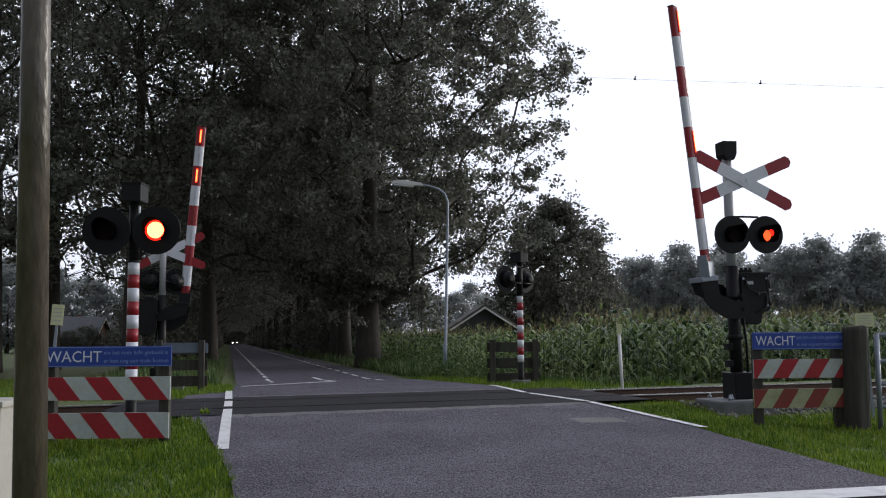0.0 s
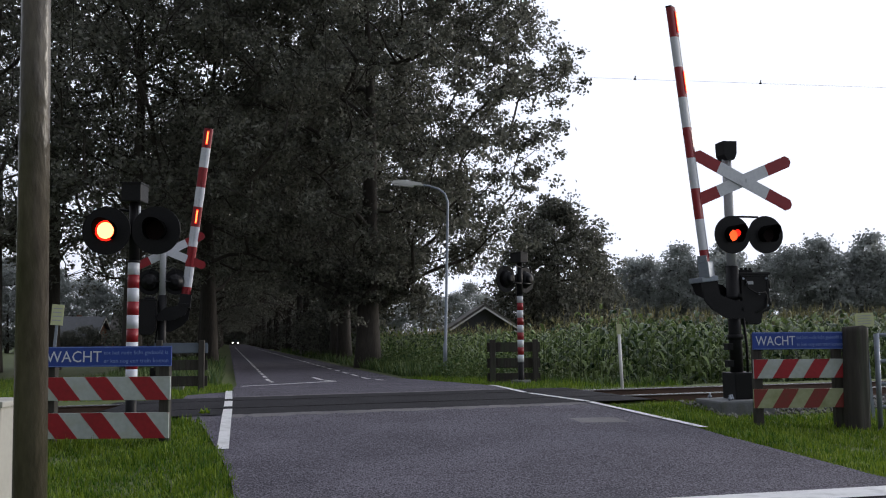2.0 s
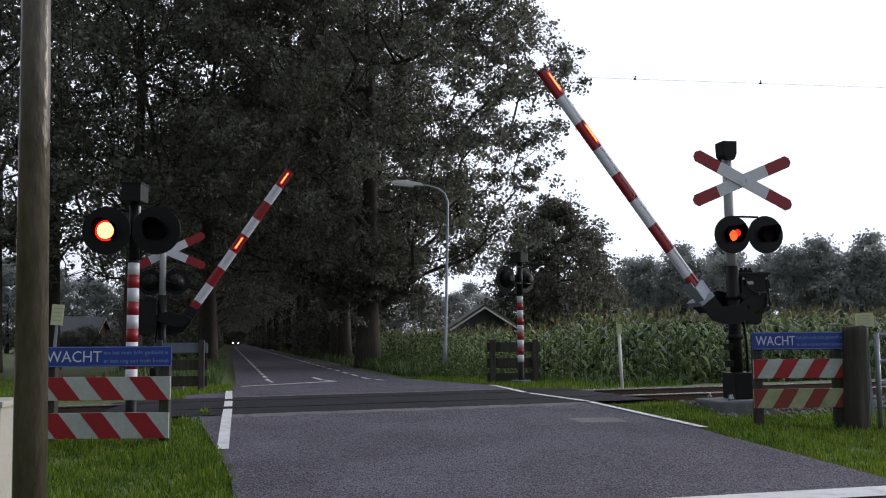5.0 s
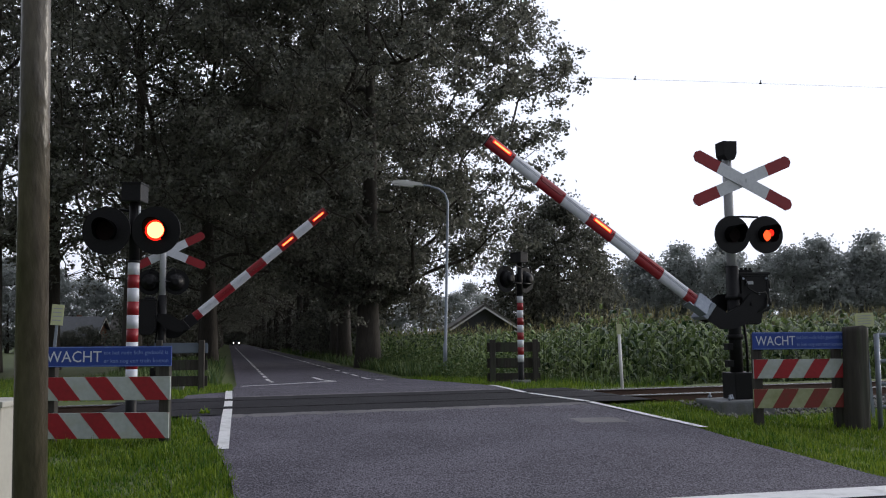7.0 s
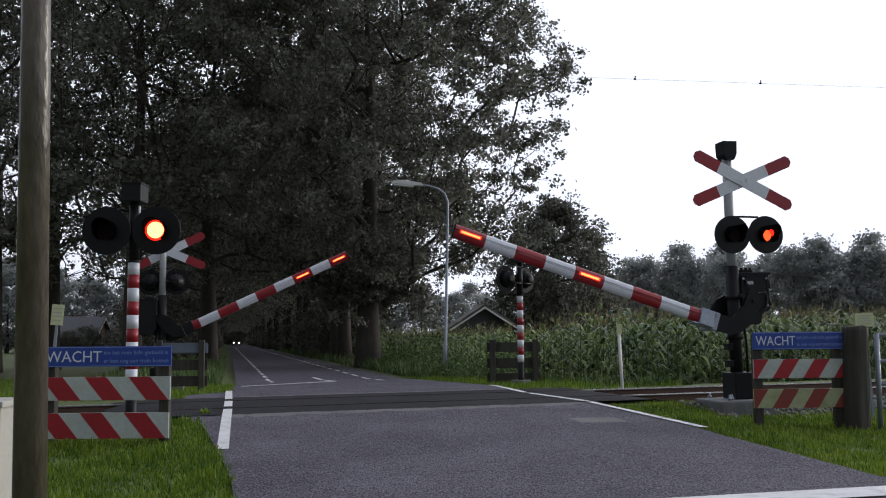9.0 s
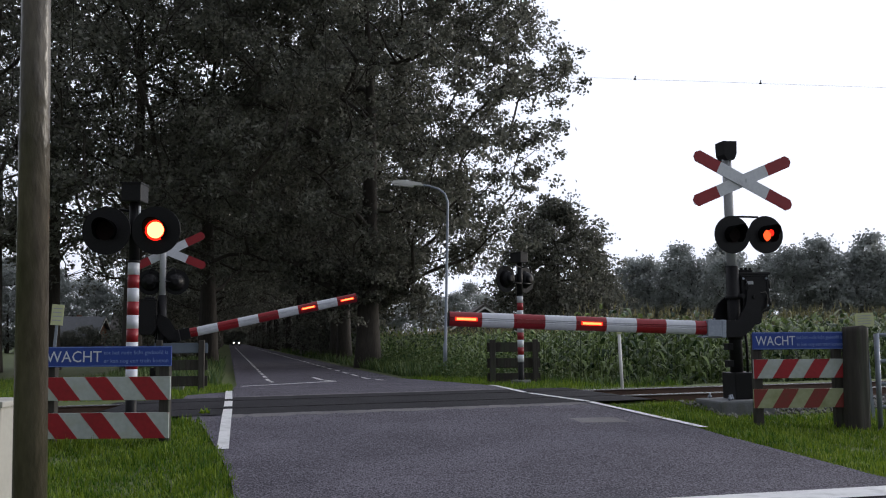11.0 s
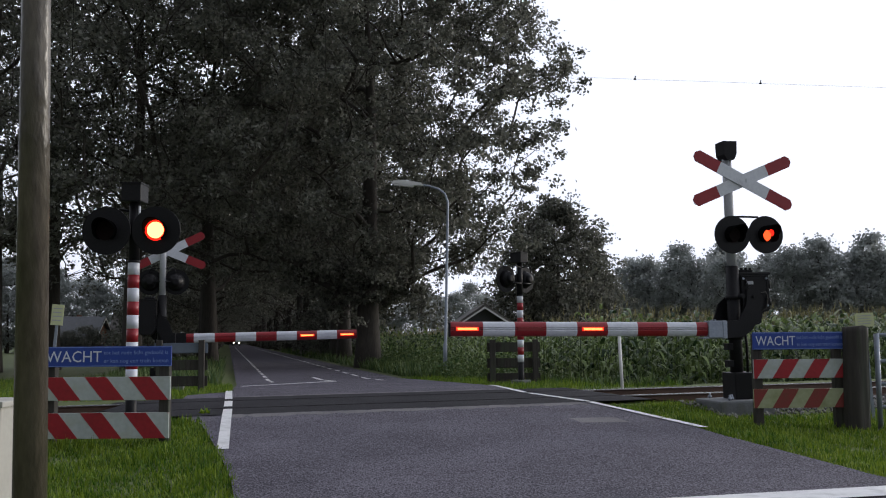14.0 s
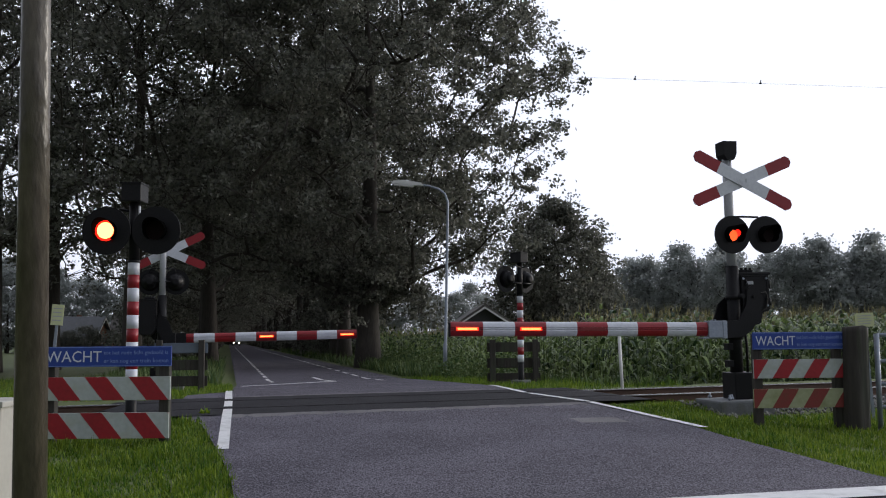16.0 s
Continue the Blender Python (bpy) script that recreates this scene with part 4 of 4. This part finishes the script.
# ---- fences, signs, poles ----


def text_mesh(body, size, x, y, z, material, parent, name="lettering", width=None):
    cu = bpy.data.curves.new(name, "FONT")
    cu.body, cu.size, cu.extrude, cu.resolution_u = body, size, 0.001, 2
    tmp = bpy.data.objects.new(name, cu)
    scene.collection.objects.link(tmp)
    bpy.context.view_layer.update()
    me = bpy.data.meshes.new_from_object(tmp.evaluated_get(bpy.context.evaluated_depsgraph_get()))
    bpy.data.objects.remove(tmp)
    if width:
        xs = [v.co.x for v in me.vertices]
        k = width / (max(xs) - min(xs))
        me.transform(Matrix.Diagonal((k, 1, 1, 1)))
    me.transform(Matrix.Translation((x, y, z)) @ Matrix.Rotation(radians(90), 4, "X"))
    me.materials.clear()
    me.materials.append(material)
    ob = new(name, me)
    ob.parent = parent
    return ob


def striped_board(parent, x0, x1, z0, z1, y, lean, white, red, pitch, phase, label=""):
    """Board with slanted red and white stripes; each stripe a flush piece of the face."""
    bm = B()
    box(bm, x0, x1, y, y + 0.03, z0, z1, 0.003)
    board = part("board", bm, white, parent, label)
    h = z1 - z0
    k = -4
    while k < 12:
        a = x0 + phase + k * pitch
        lo = [a, a + pitch / 2]
        poly = [(lo[0], z0), (lo[1], z0), (lo[1] + lean * h, z1), (lo[0] + lean * h, z1)]
        out = []
        # clip to the board
        for i in range(4):
            out.append(poly[i])
        for bound, sign in ((x0 + 0.002, 1), (x1 - 0.002, -1)):
            res = []
            for i in range(len(out)):
                p, q = out[i], out[(i + 1) % len(out)]
                ip, iq = (p[0] - bound) * sign >= 0, (q[0] - bound) * sign >= 0
                if ip:
                    res.append(p)
                if ip != iq:
                    t = (bound - p[0]) / (q[0] - p[0])
                    res.append((bound, p[1] + (q[1] - p[1]) * t))
            out = res
            if not out:
                break
        if len(out) > 2:
            bm = B()
            prism(bm, out, y - 0.003, y)
            part("red_stripe", bm, red, board)
        k += 1
    return board


def warning_fence(m, width, label, mirror, algae=False, sign_z=(0.68, 0.9), b1=(0.32, 0.57), b2=(-0.09, 0.185)):
    ob = thing("warning_fence", m, label, "fence", "warning fences")
    for x in (0.02, width - 0.14):
        bm = B()
        box(bm, x, x + 0.11, 0.03, 0.14, -0.7, 0.88, 0.01)
        part("post", bm, WOOD, ob, "dark weathered wooden post")
    bm = B()
    box(bm, 0, width, 0.0, 0.025, sign_z[0], sign_z[1], 0.004)
    sign = part("sign", bm, BLUE, ob, "blue warning sign")
    h = sign_z[1] - sign_z[0]
    text_mesh("WACHT", h * 0.78, 0.04, -0.004, sign_z[0] + h * 0.24, LETTER, sign, width=width * 0.43)
    text_mesh("tot het rode licht gedoofd is", h * 0.28, width * 0.475, -0.004, sign_z[0] + h * 0.6, LETTER_DIM, sign, width=width * 0.5)
    text_mesh("er kan nog een trein komen", h * 0.28, width * 0.475, -0.004, sign_z[0] + h * 0.2, LETTER_DIM, sign, width=width * 0.5)
    bm = B()
    for z in (sign_z[0] + 0.006, sign_z[1] - 0.012):
        box(bm, 0.008, width - 0.008, -0.003, 0.0, z, z + 0.006)
    part("sign_border", bm, LETTER_DIM, sign)
    lean = -0.8 if mirror else 0.65
    striped_board(ob, 0, width - 0.01, b1[0], b1[1], 0.0, lean, BOARD_WHITE, BOARD_RED, 0.474 if mirror else 0.417, 0.188 if mirror else 0.25, "red and white striped board")
    striped_board(ob, -0.01, width - 0.02, b2[0], b2[1], 0.0, lean, BOARD_ALGAE if algae else BOARD_WHITE, BOARD_RUST if algae else BOARD_RED, 0.474 if mirror else 0.417, 0.175 if mirror else 0.245, "greenish stained striped board" if algae else "")
    return ob


def back_fence(m, width, label, sign=True):
    """The same fence seen from behind: posts, bare rails, sign back."""
    ob = thing("warning_fence", m, label, "fence", "warning fences")
    for x in (0.0, width - 0.12):
        bm = B()
        box(bm, x, x + 0.12, -0.06, 0.06, -0.5, 1.0, 0.01)
        part("post", bm, WOOD, ob)
    for z0, z1, mt in ((0.72, 0.94, SIGN_BACK if sign else WOOD), (0.36, 0.58, WOOD), (0.02, 0.24, WOOD)):
        bm = B()
        box(bm, -0.06, width + 0.06, 0.06, 0.085, z0, z1, 0.004)
        for z in (z0 + 0.02, z1 - 0.03):
            box(bm, 0, width, 0.05, 0.06, z, z + 0.02)
        part("board", bm, mt, ob)
    return ob


def notice(x, y, z, h, m_turn, tilt, top, label):
    """Small yellow notice on a stake."""
    ob = thing("notice_sign", pose(x, y, z, 0, tilt, m_turn), label, "sign", "notices")
    bm = B()
    box(bm, -0.02, 0.02, 0.0, 0.03, -0.2, h - 0.05, 0.004)
    part("stake", bm, GALV, ob)
    bm = B()
    box(bm, -top[0] / 2, top[0] / 2, -0.012, 0, h - top[1], h, 0.003)
    plate = part("plate", bm, YELLOW, ob, "pale yellow plate")
    bm = B()
    for k in range(4):
        z = h - top[1] * (0.22 + 0.19 * k)
        box(bm, -top[0] * 0.36, top[0] * (0.36 - 0.06 * (k % 2)), -0.015, -0.012, z, z + top[1] * 0.05)
    part("text_bars", bm, GREY_POLE, plate)
    return ob


def build_roadside():
    warning_fence(pose(-4.36, 10.5, 0, 0, 0, 0), 1.4, "blue sign over two red and white striped boards", True)
    warning_fence(pose(4.11, 12.85, 0.1, 0, 0, 3), 1.25, "blue sign over weathered striped boards beside the gate", False, algae=True, sign_z=(0.67, 0.9), b1=(0.29, 0.54), b2=(-0.1, 0.15))
    back_fence(pose(-6.1, 20.5, -0.03, 0, 0, 6), 1.0, "wooden fence with a sign seen from behind")
    back_fence(pose(1.05, 22.0, -0.08, 0, 0, 4), 1.1, "dark wooden fence behind the signal post", sign=False)
    # thick gate post
    ob = thing("gate_post", pose(5.45, 12.9, -0.25), "thick weathered round timber post", "fence post")
    bm = B()
    tube(bm, [(0.01 + 0.04 * k / 24, 0, -0.3 + 1.61 * k / 24) for k in range(25)], [0.172 - 0.015 * k / 24 for k in range(25)], 40)
    for v in bm.verts:
        r = Vector((v.co.x - 0.03, v.co.y, 0))
        flute = noise.noise((r.x * 14, r.y * 14, v.co.z * 0.9)) * 0.022 + noise.noise((r.x * 40, r.y * 40, v.co.z * 3)) * 0.008
        v.co += r.normalized() * flute
        if v.co.z > 1.28:
            v.co.z += 0.03 * noise.noise((r.x * 9, r.y * 9, 3))
    part("timber", bm, WOOD, ob)
    # steel field gate
    ob = thing("field_gate", pose(5.78, 12.9, -0.25, 0, 0, 10), "grey tubular steel field gate beside the timber post", "gate")
    for x in (0.0, 2.4):
        bm = B()
        cyl(bm, (x, 0, -0.1), (x, 0, 1.22), 0.035, n=12)
        part("upright", bm, GALV, ob)
    for z in (0.25, 0.55, 0.85, 1.2):
        bm = B()
        cyl(bm, (0, 0, z), (2.4, 0, z), 0.026, n=10)
        part("rail", bm, GALV, ob)
    # pole and cabinet close by
    ob = thing("lamp_pole", Matrix.Translation((-2.112, 5.0, -0.36)) @ pose(0, 0, 0, 0, -1.0, 0), "tall stained round pole close to the verge", "pole")
    bm = B()
    cyl(bm, (0, 0, -0.4), (0, 0, 6.5), 0.088, 0.06, n=40)
    part("shaft", bm, POLE_OLD, ob)
    bm = B()
    cyl(bm, (0, 0, 1.42), (0, 0, 1.426), 0.0805, n=40)
    part("seam", bm, RUST, ob)
    ob = thing("cabinet", pose(-2.72, 5.5, -0.36), "pale grey roadside utility cabinet", "cabinet")
    bm = B()
    box(bm, -0.3, 0.3, -0.2, 0.2, -0.1, 0.96, 0.012)
    part("body", bm, CABINET, ob)
    bm = B()
    box(bm, -0.315, 0.315, -0.215, 0.215, 0.955, 0.99, 0.008)
    part("lid", bm, CABINET, ob)
    # wooden posts with wire in the verge
    ob = thing("wire_fence", pose(-6.3, 13.2, 0), "dark wooden fence posts with wire beside the meadow", "fence")
    for k, (x, y) in enumerate(((0.32, -0.4), (-2.2, 0.4), (-4.6, 1.2))):
        bm = B()
        box(bm, x - 0.07, x + 0.07, y - 0.07, y + 0.07, -0.6, 0.95, 0.015)
        part("post", bm, WOOD, ob)
    for z in (0.4, 0.75):
        bm = B()
        tube(bm, [(0.32, -0.4, z), (-1, 0.0, z - 0.04), (-2.2, 0.4, z), (-3.4, 0.8, z - 0.04), (-4.6, 1.2, z)], 0.005, 5)
        part("wire", bm, GALV, ob)
    notice(-5.72, 14.0, -0.1, 1.6, 10, 4, (0.17, 0.3), "pale yellow notice on a thin stake by the track")
    notice(6.14, 13.9, -0.25, 1.52, 0, -3, (0.27, 0.2), "pale yellow notice on a stake by the field gate")
    ob = thing("marker_post", pose(3.5, 19.0, -0.05), "slim white marker post before the corn", "marker post")
    bm = B()
    cyl(bm, (0, 0, -0.3), (-0.05, 0, 1.12), 0.032, n=12)
    part("rod", bm, TRIM, ob)
    bm = B()
    box(bm, -0.1, 0.0, -0.04, -0.03, 1.06, 1.26, 0.004)
    part("plate", bm, YELLOW, ob)
    # street lamp
    ob = thing("street_lamp", Matrix.Translation((0.04, 31.5, -0.22)) @ Matrix.Scale(0.82, 4), "slim grey street lamp with a curved arm", "street lamp")
    bm = B()
    tube(bm, [(0, 0, -0.3), (0, 0, 1.2), (0.02, 0, 1.25), (0.15, 0, 6.4), (0.16, 0, 6.9), (0.05, 0, 7.25), (-0.2, 0, 7.45), (-0.6, 0, 7.58), (-0.95, 0, 7.63)], [0.09, 0.085, 0.065, 0.05, 0.048, 0.046, 0.045, 0.044, 0.042], 12)
    part("pole", bm, GALV, ob)
    bm = B()
    prism(bm, [(-0.8, 7.58), (-0.9, 7.7), (-1.6, 7.82), (-2.02, 7.8), (-2.06, 7.7), (-1.2, 7.6)], -0.13, 0.13)
    head = part("head", bm, TRIM, ob, "long flat lamp head")
    bm = B()
    prism(bm, [(-1.2, 7.595), (-2.04, 7.69), (-2.0, 7.62), (-1.25, 7.54)], -0.11, 0.11)
    part("cover", bm, TRIM, head)


def build_wire():
    ob = thing("overhead_wire", Matrix.Translation((*tq(0, 0), 0)) @ pose(0, 0, 0, 0, 0, 21), "thin overhead contact wire with droppers above the track", "overhead wire", kind="structure")
    bm = B()
    tube(bm, [(a, 0, 5.16 + 0.06 * a) for a in range(-40, 46, 5)], 0.002, 5)
    part("contact_wire", bm, BLACK, ob)
    bm = B()
    tube(bm, [(a, 0, 8.0 + 0.0006 * a * a) for a in range(-40, 46, 5)], 0.006, 5)
    part("carrier_wire", bm, BLACK, ob)
    for a in (7.0, 9.78):
        bm = B()
        cyl(bm, (a - 0.02, 0, 5.16 + 0.06 * a), (a + 0.02, 0, 5.16 + 0.06 * a), 0.017, n=8)
        cyl(bm, (a, 0, 5.16 + 0.06 * a), (a + 0.01, 0, 5.22 + 0.06 * a), 0.012, n=6)
        part("wire_clamp", bm, BLACK, ob, "small dark clamp on the wire")
    for a in (-8.5, -2.45, -0.3, 1.3):
        bm = B()
        cyl(bm, (a, 0, 5.16 + 0.06 * a), (a, 0, 8.0 + 0.0006 * a * a), 0.004, n=5)
        part("dropper", bm, BLACK, ob)


build_roadside()
build_wire()

# ---- houses ----


def house(m, w, d, eaves, ridge, wall, roof, trim, windows, label, along=True, chimney=True):
    """Walls with gables along x ends, overhanging roof, windows on the -y face."""
    ob = thing("house", m, label, "house")
    bm = B()
    if along:
        v = [(-w / 2, 0), (w / 2, 0), (w / 2, eaves), (-w / 2, eaves)]
        prism(bm, v, -d / 2, d / 2)
        for s in (-1, 1):
            a = [bm.verts.new((s * w / 2, y, z)) for y, z in ((-d / 2, eaves), (d / 2, eaves), (0, ridge - 0.1))]
            bm.faces.new(a)
    else:
        prism(bm, [(-w / 2, 0), (w / 2, 0), (w / 2, eaves), (0, ridge - 0.1), (-w / 2, eaves)], -d / 2, d / 2)
    part("wall", bm, wall, ob)
    half = (d if along else w) / 2
    k = (ridge - eaves) / half
    o, th = 0.4, 0.16
    outline = [(-half - o, eaves - o * k), (0, ridge), (half + o, eaves - o * k), (half + o, eaves - o * k + th), (0, ridge + th * 1.2), (-half - o, eaves - o * k + th)]
    bm = B()
    ln = (w if along else d) / 2 + o
    prism(bm, outline, -ln, ln)
    if along:
        bmesh.ops.transform(bm, matrix=Matrix.Rotation(radians(90), 4, "Z"), verts=bm.verts)
    rf = part("roof", bm, roof, ob)
    bm = B()
    prism(bm, [(x, z + 0.02) for x, z in outline[:3]] + [(x, z - 0.11) for x, z in outline[2::-1]], -ln - 0.06, -ln)
    if along:
        bmesh.ops.transform(bm, matrix=Matrix.Rotation(radians(90), 4, "Z"), verts=bm.verts)
    part("bargeboard", bm, trim, rf)
    if chimney:
        bm = B()
        box(bm, -0.2 - w * 0.2, 0.2 - w * 0.2, 0.6, 1.0, ridge - 0.9, ridge + 0.35)
        part("chimney", bm, wall, rf)
    for x, z, ww, hh in windows:
        bm = B()
        box(bm, x - ww / 2, x + ww / 2, -d / 2 - 0.05, -d / 2 + 0.05, z, z + hh)
        win = part("window", bm, TRIM, ob)
        bm = B()
        box(bm, x - ww / 2 + 0.08, x + ww / 2 - 0.08, -d / 2 - 0.06, -d / 2 - 0.03, z + 0.08, z + hh - 0.08)
        part("pane", bm, GLASS_DARK, win)
    return ob


house(pose(2.45, 66, -1.15, 0, 0, 4), 3.9, 6, 2.9, 4.15, DARK_WALL, ROOF, TRIM, [(0, 1.2, 1.0, 1.0)], "low house with a white-edged gable behind the corn", along=False, chimney=False)
house(pose(-37.4, 100, -0.7, 0, 0, -2), 3.9, 4.2, 2.3, 4.1, BRICK, ROOF_GREY, TRIM, [(-1.2, 0.8, 0.9, 1.0), (1.1, 0.8, 1.0, 1.0)], "red brick farmhouse with a grey roof beyond the meadow", along=True)
house(pose(-32.9, 104, -0.5, 0, 0, 10), 4.6, 5, 2.4, 4.2, BRICK, ROOF, TRIM, [(-1.2, 0.7, 1.3, 1.0), (1.1, 0.7, 1.2, 1.0)], "red brick outbuilding beyond the meadow", along=True)

# ---- the waiting car far down the avenue ----


def build_car():
    ob = thing("car", pose(*rs(1.2, 262), -0.3, 0, 0, 12.6), "dark car with its headlights on, far down the avenue", "car")
    bm = B()
    side = [(-2.05, 0.35), (-2.1, 0.65), (-1.95, 0.85), (-1.0, 0.98), (-0.4, 1.42), (1.1, 1.45), (1.8, 1.0), (2.1, 0.9), (2.1, 0.35)]
    prism(bm, side, -0.85, 0.85)
    bmesh.ops.transform(bm, matrix=Matrix.Rotation(radians(90), 4, "Z"), verts=bm.verts)
    body = part("body", bm, CAR_PAINT, ob)
    bm = B()
    prism(bm, [(-0.98, 1.01), (-0.42, 1.4), (-0.46, 1.41), (-1.02, 1.02)], -0.72, 0.72)
    bmesh.ops.transform(bm, matrix=Matrix.Rotation(radians(90), 4, "Z"), verts=bm.verts)
    part("windscreen", bm, GLASS_DARK, body)
    for x in (-0.62, 0.62):
        bm = B()
        cyl(bm, (x, -2.13, 0.68), (x, -2.06, 0.68), 0.13, n=16)
        part("headlight", bm, HEADLIGHT, body, "lit white headlight")
        for y in (-1.3, 1.3):
            bm = B()
            cyl(bm, (x * 1.25 - 0.1, y, 0.32), (x * 1.25 + 0.1, y, 0.32), 0.32, n=20)
            part("wheel", bm, RUBBER, ob)
    return ob


CAR = build_car()

# ---- what moves ----
FLASH = [0.21 + 0.6083 * k for k in range(27)]
TICK = 1 / 30


def flashing(short, on_m, off_m):
    """Rows of a lamp that is lit in the short beat, or in the long beat between; the two overlap a little."""
    a, b = (on_m, off_m) if short else (off_m, on_m)
    early, late = (0.13, 0.105) if short else (0.098, 0.092)
    rows = [(0, b)]
    for c in FLASH:
        t0, t1 = c - early, c + late
        rows += [(t0 - TICK, b), (t0, a)]
        if t1 < 15.95:
            rows += [(t1 - TICK, a), (t1, b)]
    rows.append((16.1, rows[-1][1]))
    return rows


def motions():
    for lamps in (NEAR_SIGNAL[1], FAR_SIGNAL[1], NEAR_GATE[1], FAR_GATE[1]):
        for i, lit in enumerate(lamps):
            x, y, z = lit.location
            short = i == 0 if lamps in (NEAR_SIGNAL[1], NEAR_GATE[1]) else i == 1
            walk(lit, flashing(short, pose(x, y - 0.034, z), pose(x, y, z)))
    up = (
        (NEAR_GATE, [(0, 84.8), (1.8, 84.8), (2.1, 83.9), (2.5, 80.1), (3, 72.9), (3.5, 68.3), (4, 63.5), (4.2, 61.6), (6.5, 41.4), (7, 37.0), (7.5, 32.3), (8, 27.8), (8.5, 23.3), (9, 18.9), (9.5, 14.6), (10, 10.4), (10.6, 5.8), (11.1, 2.5), (11.4, 1.5), (11.7, 1.2), (16, 1.2)]),
        (FAR_GATE, [(0, 85.4), (1.8, 85.4), (2, 83.3), (2.5, 76), (3, 72), (3.5, 68.2), (4, 64), (6.5, 44.5), (7, 40.1), (7.5, 36.1), (8, 32.2), (8.5, 28.8), (9, 25.2), (11.5, 8.5), (12, 5), (12.5, 2.5), (12.9, 1.1), (13.2, 1.0), (16, 1.0)]),
    )
    for gate, rows in up:
        boom, _, lit, (px, py, pz), side, lever = gate
        twist = 0.52 if side < 0 else 0.0
        walk(lever, [(t, pose(px, py, pz, 0, a, 0)) for t, a in rows])
        walk(boom, [(t, pose(px, py, pz, 0, a, 0) @ pose(0, 0, -0.487, -twist * a) @ pose(0, 0, 0.487)) for t, a in rows])
        on, off = pose(0, side * 0.07, 0), pose(0, side * 0.03, 0)
        third, second, tip = lit
        walk(tip, [(0, on), (16, on)])
        near = side < 0
        walk(second, flashing(near, on, off))
        walk(third, flashing(not near, on, off))
    x0, y0 = rs(1.9, 285)
    x1, y1 = rs(1.9, 235)
    walk(CAR, [(0, pose(x0, y0, -0.3, 0, 0, 12.6)), (9, pose(x1, y1, -0.3, 0, 0, 12.6)), (16, pose(x1, y1, -0.3, 0, 0, 12.6))])


motions()
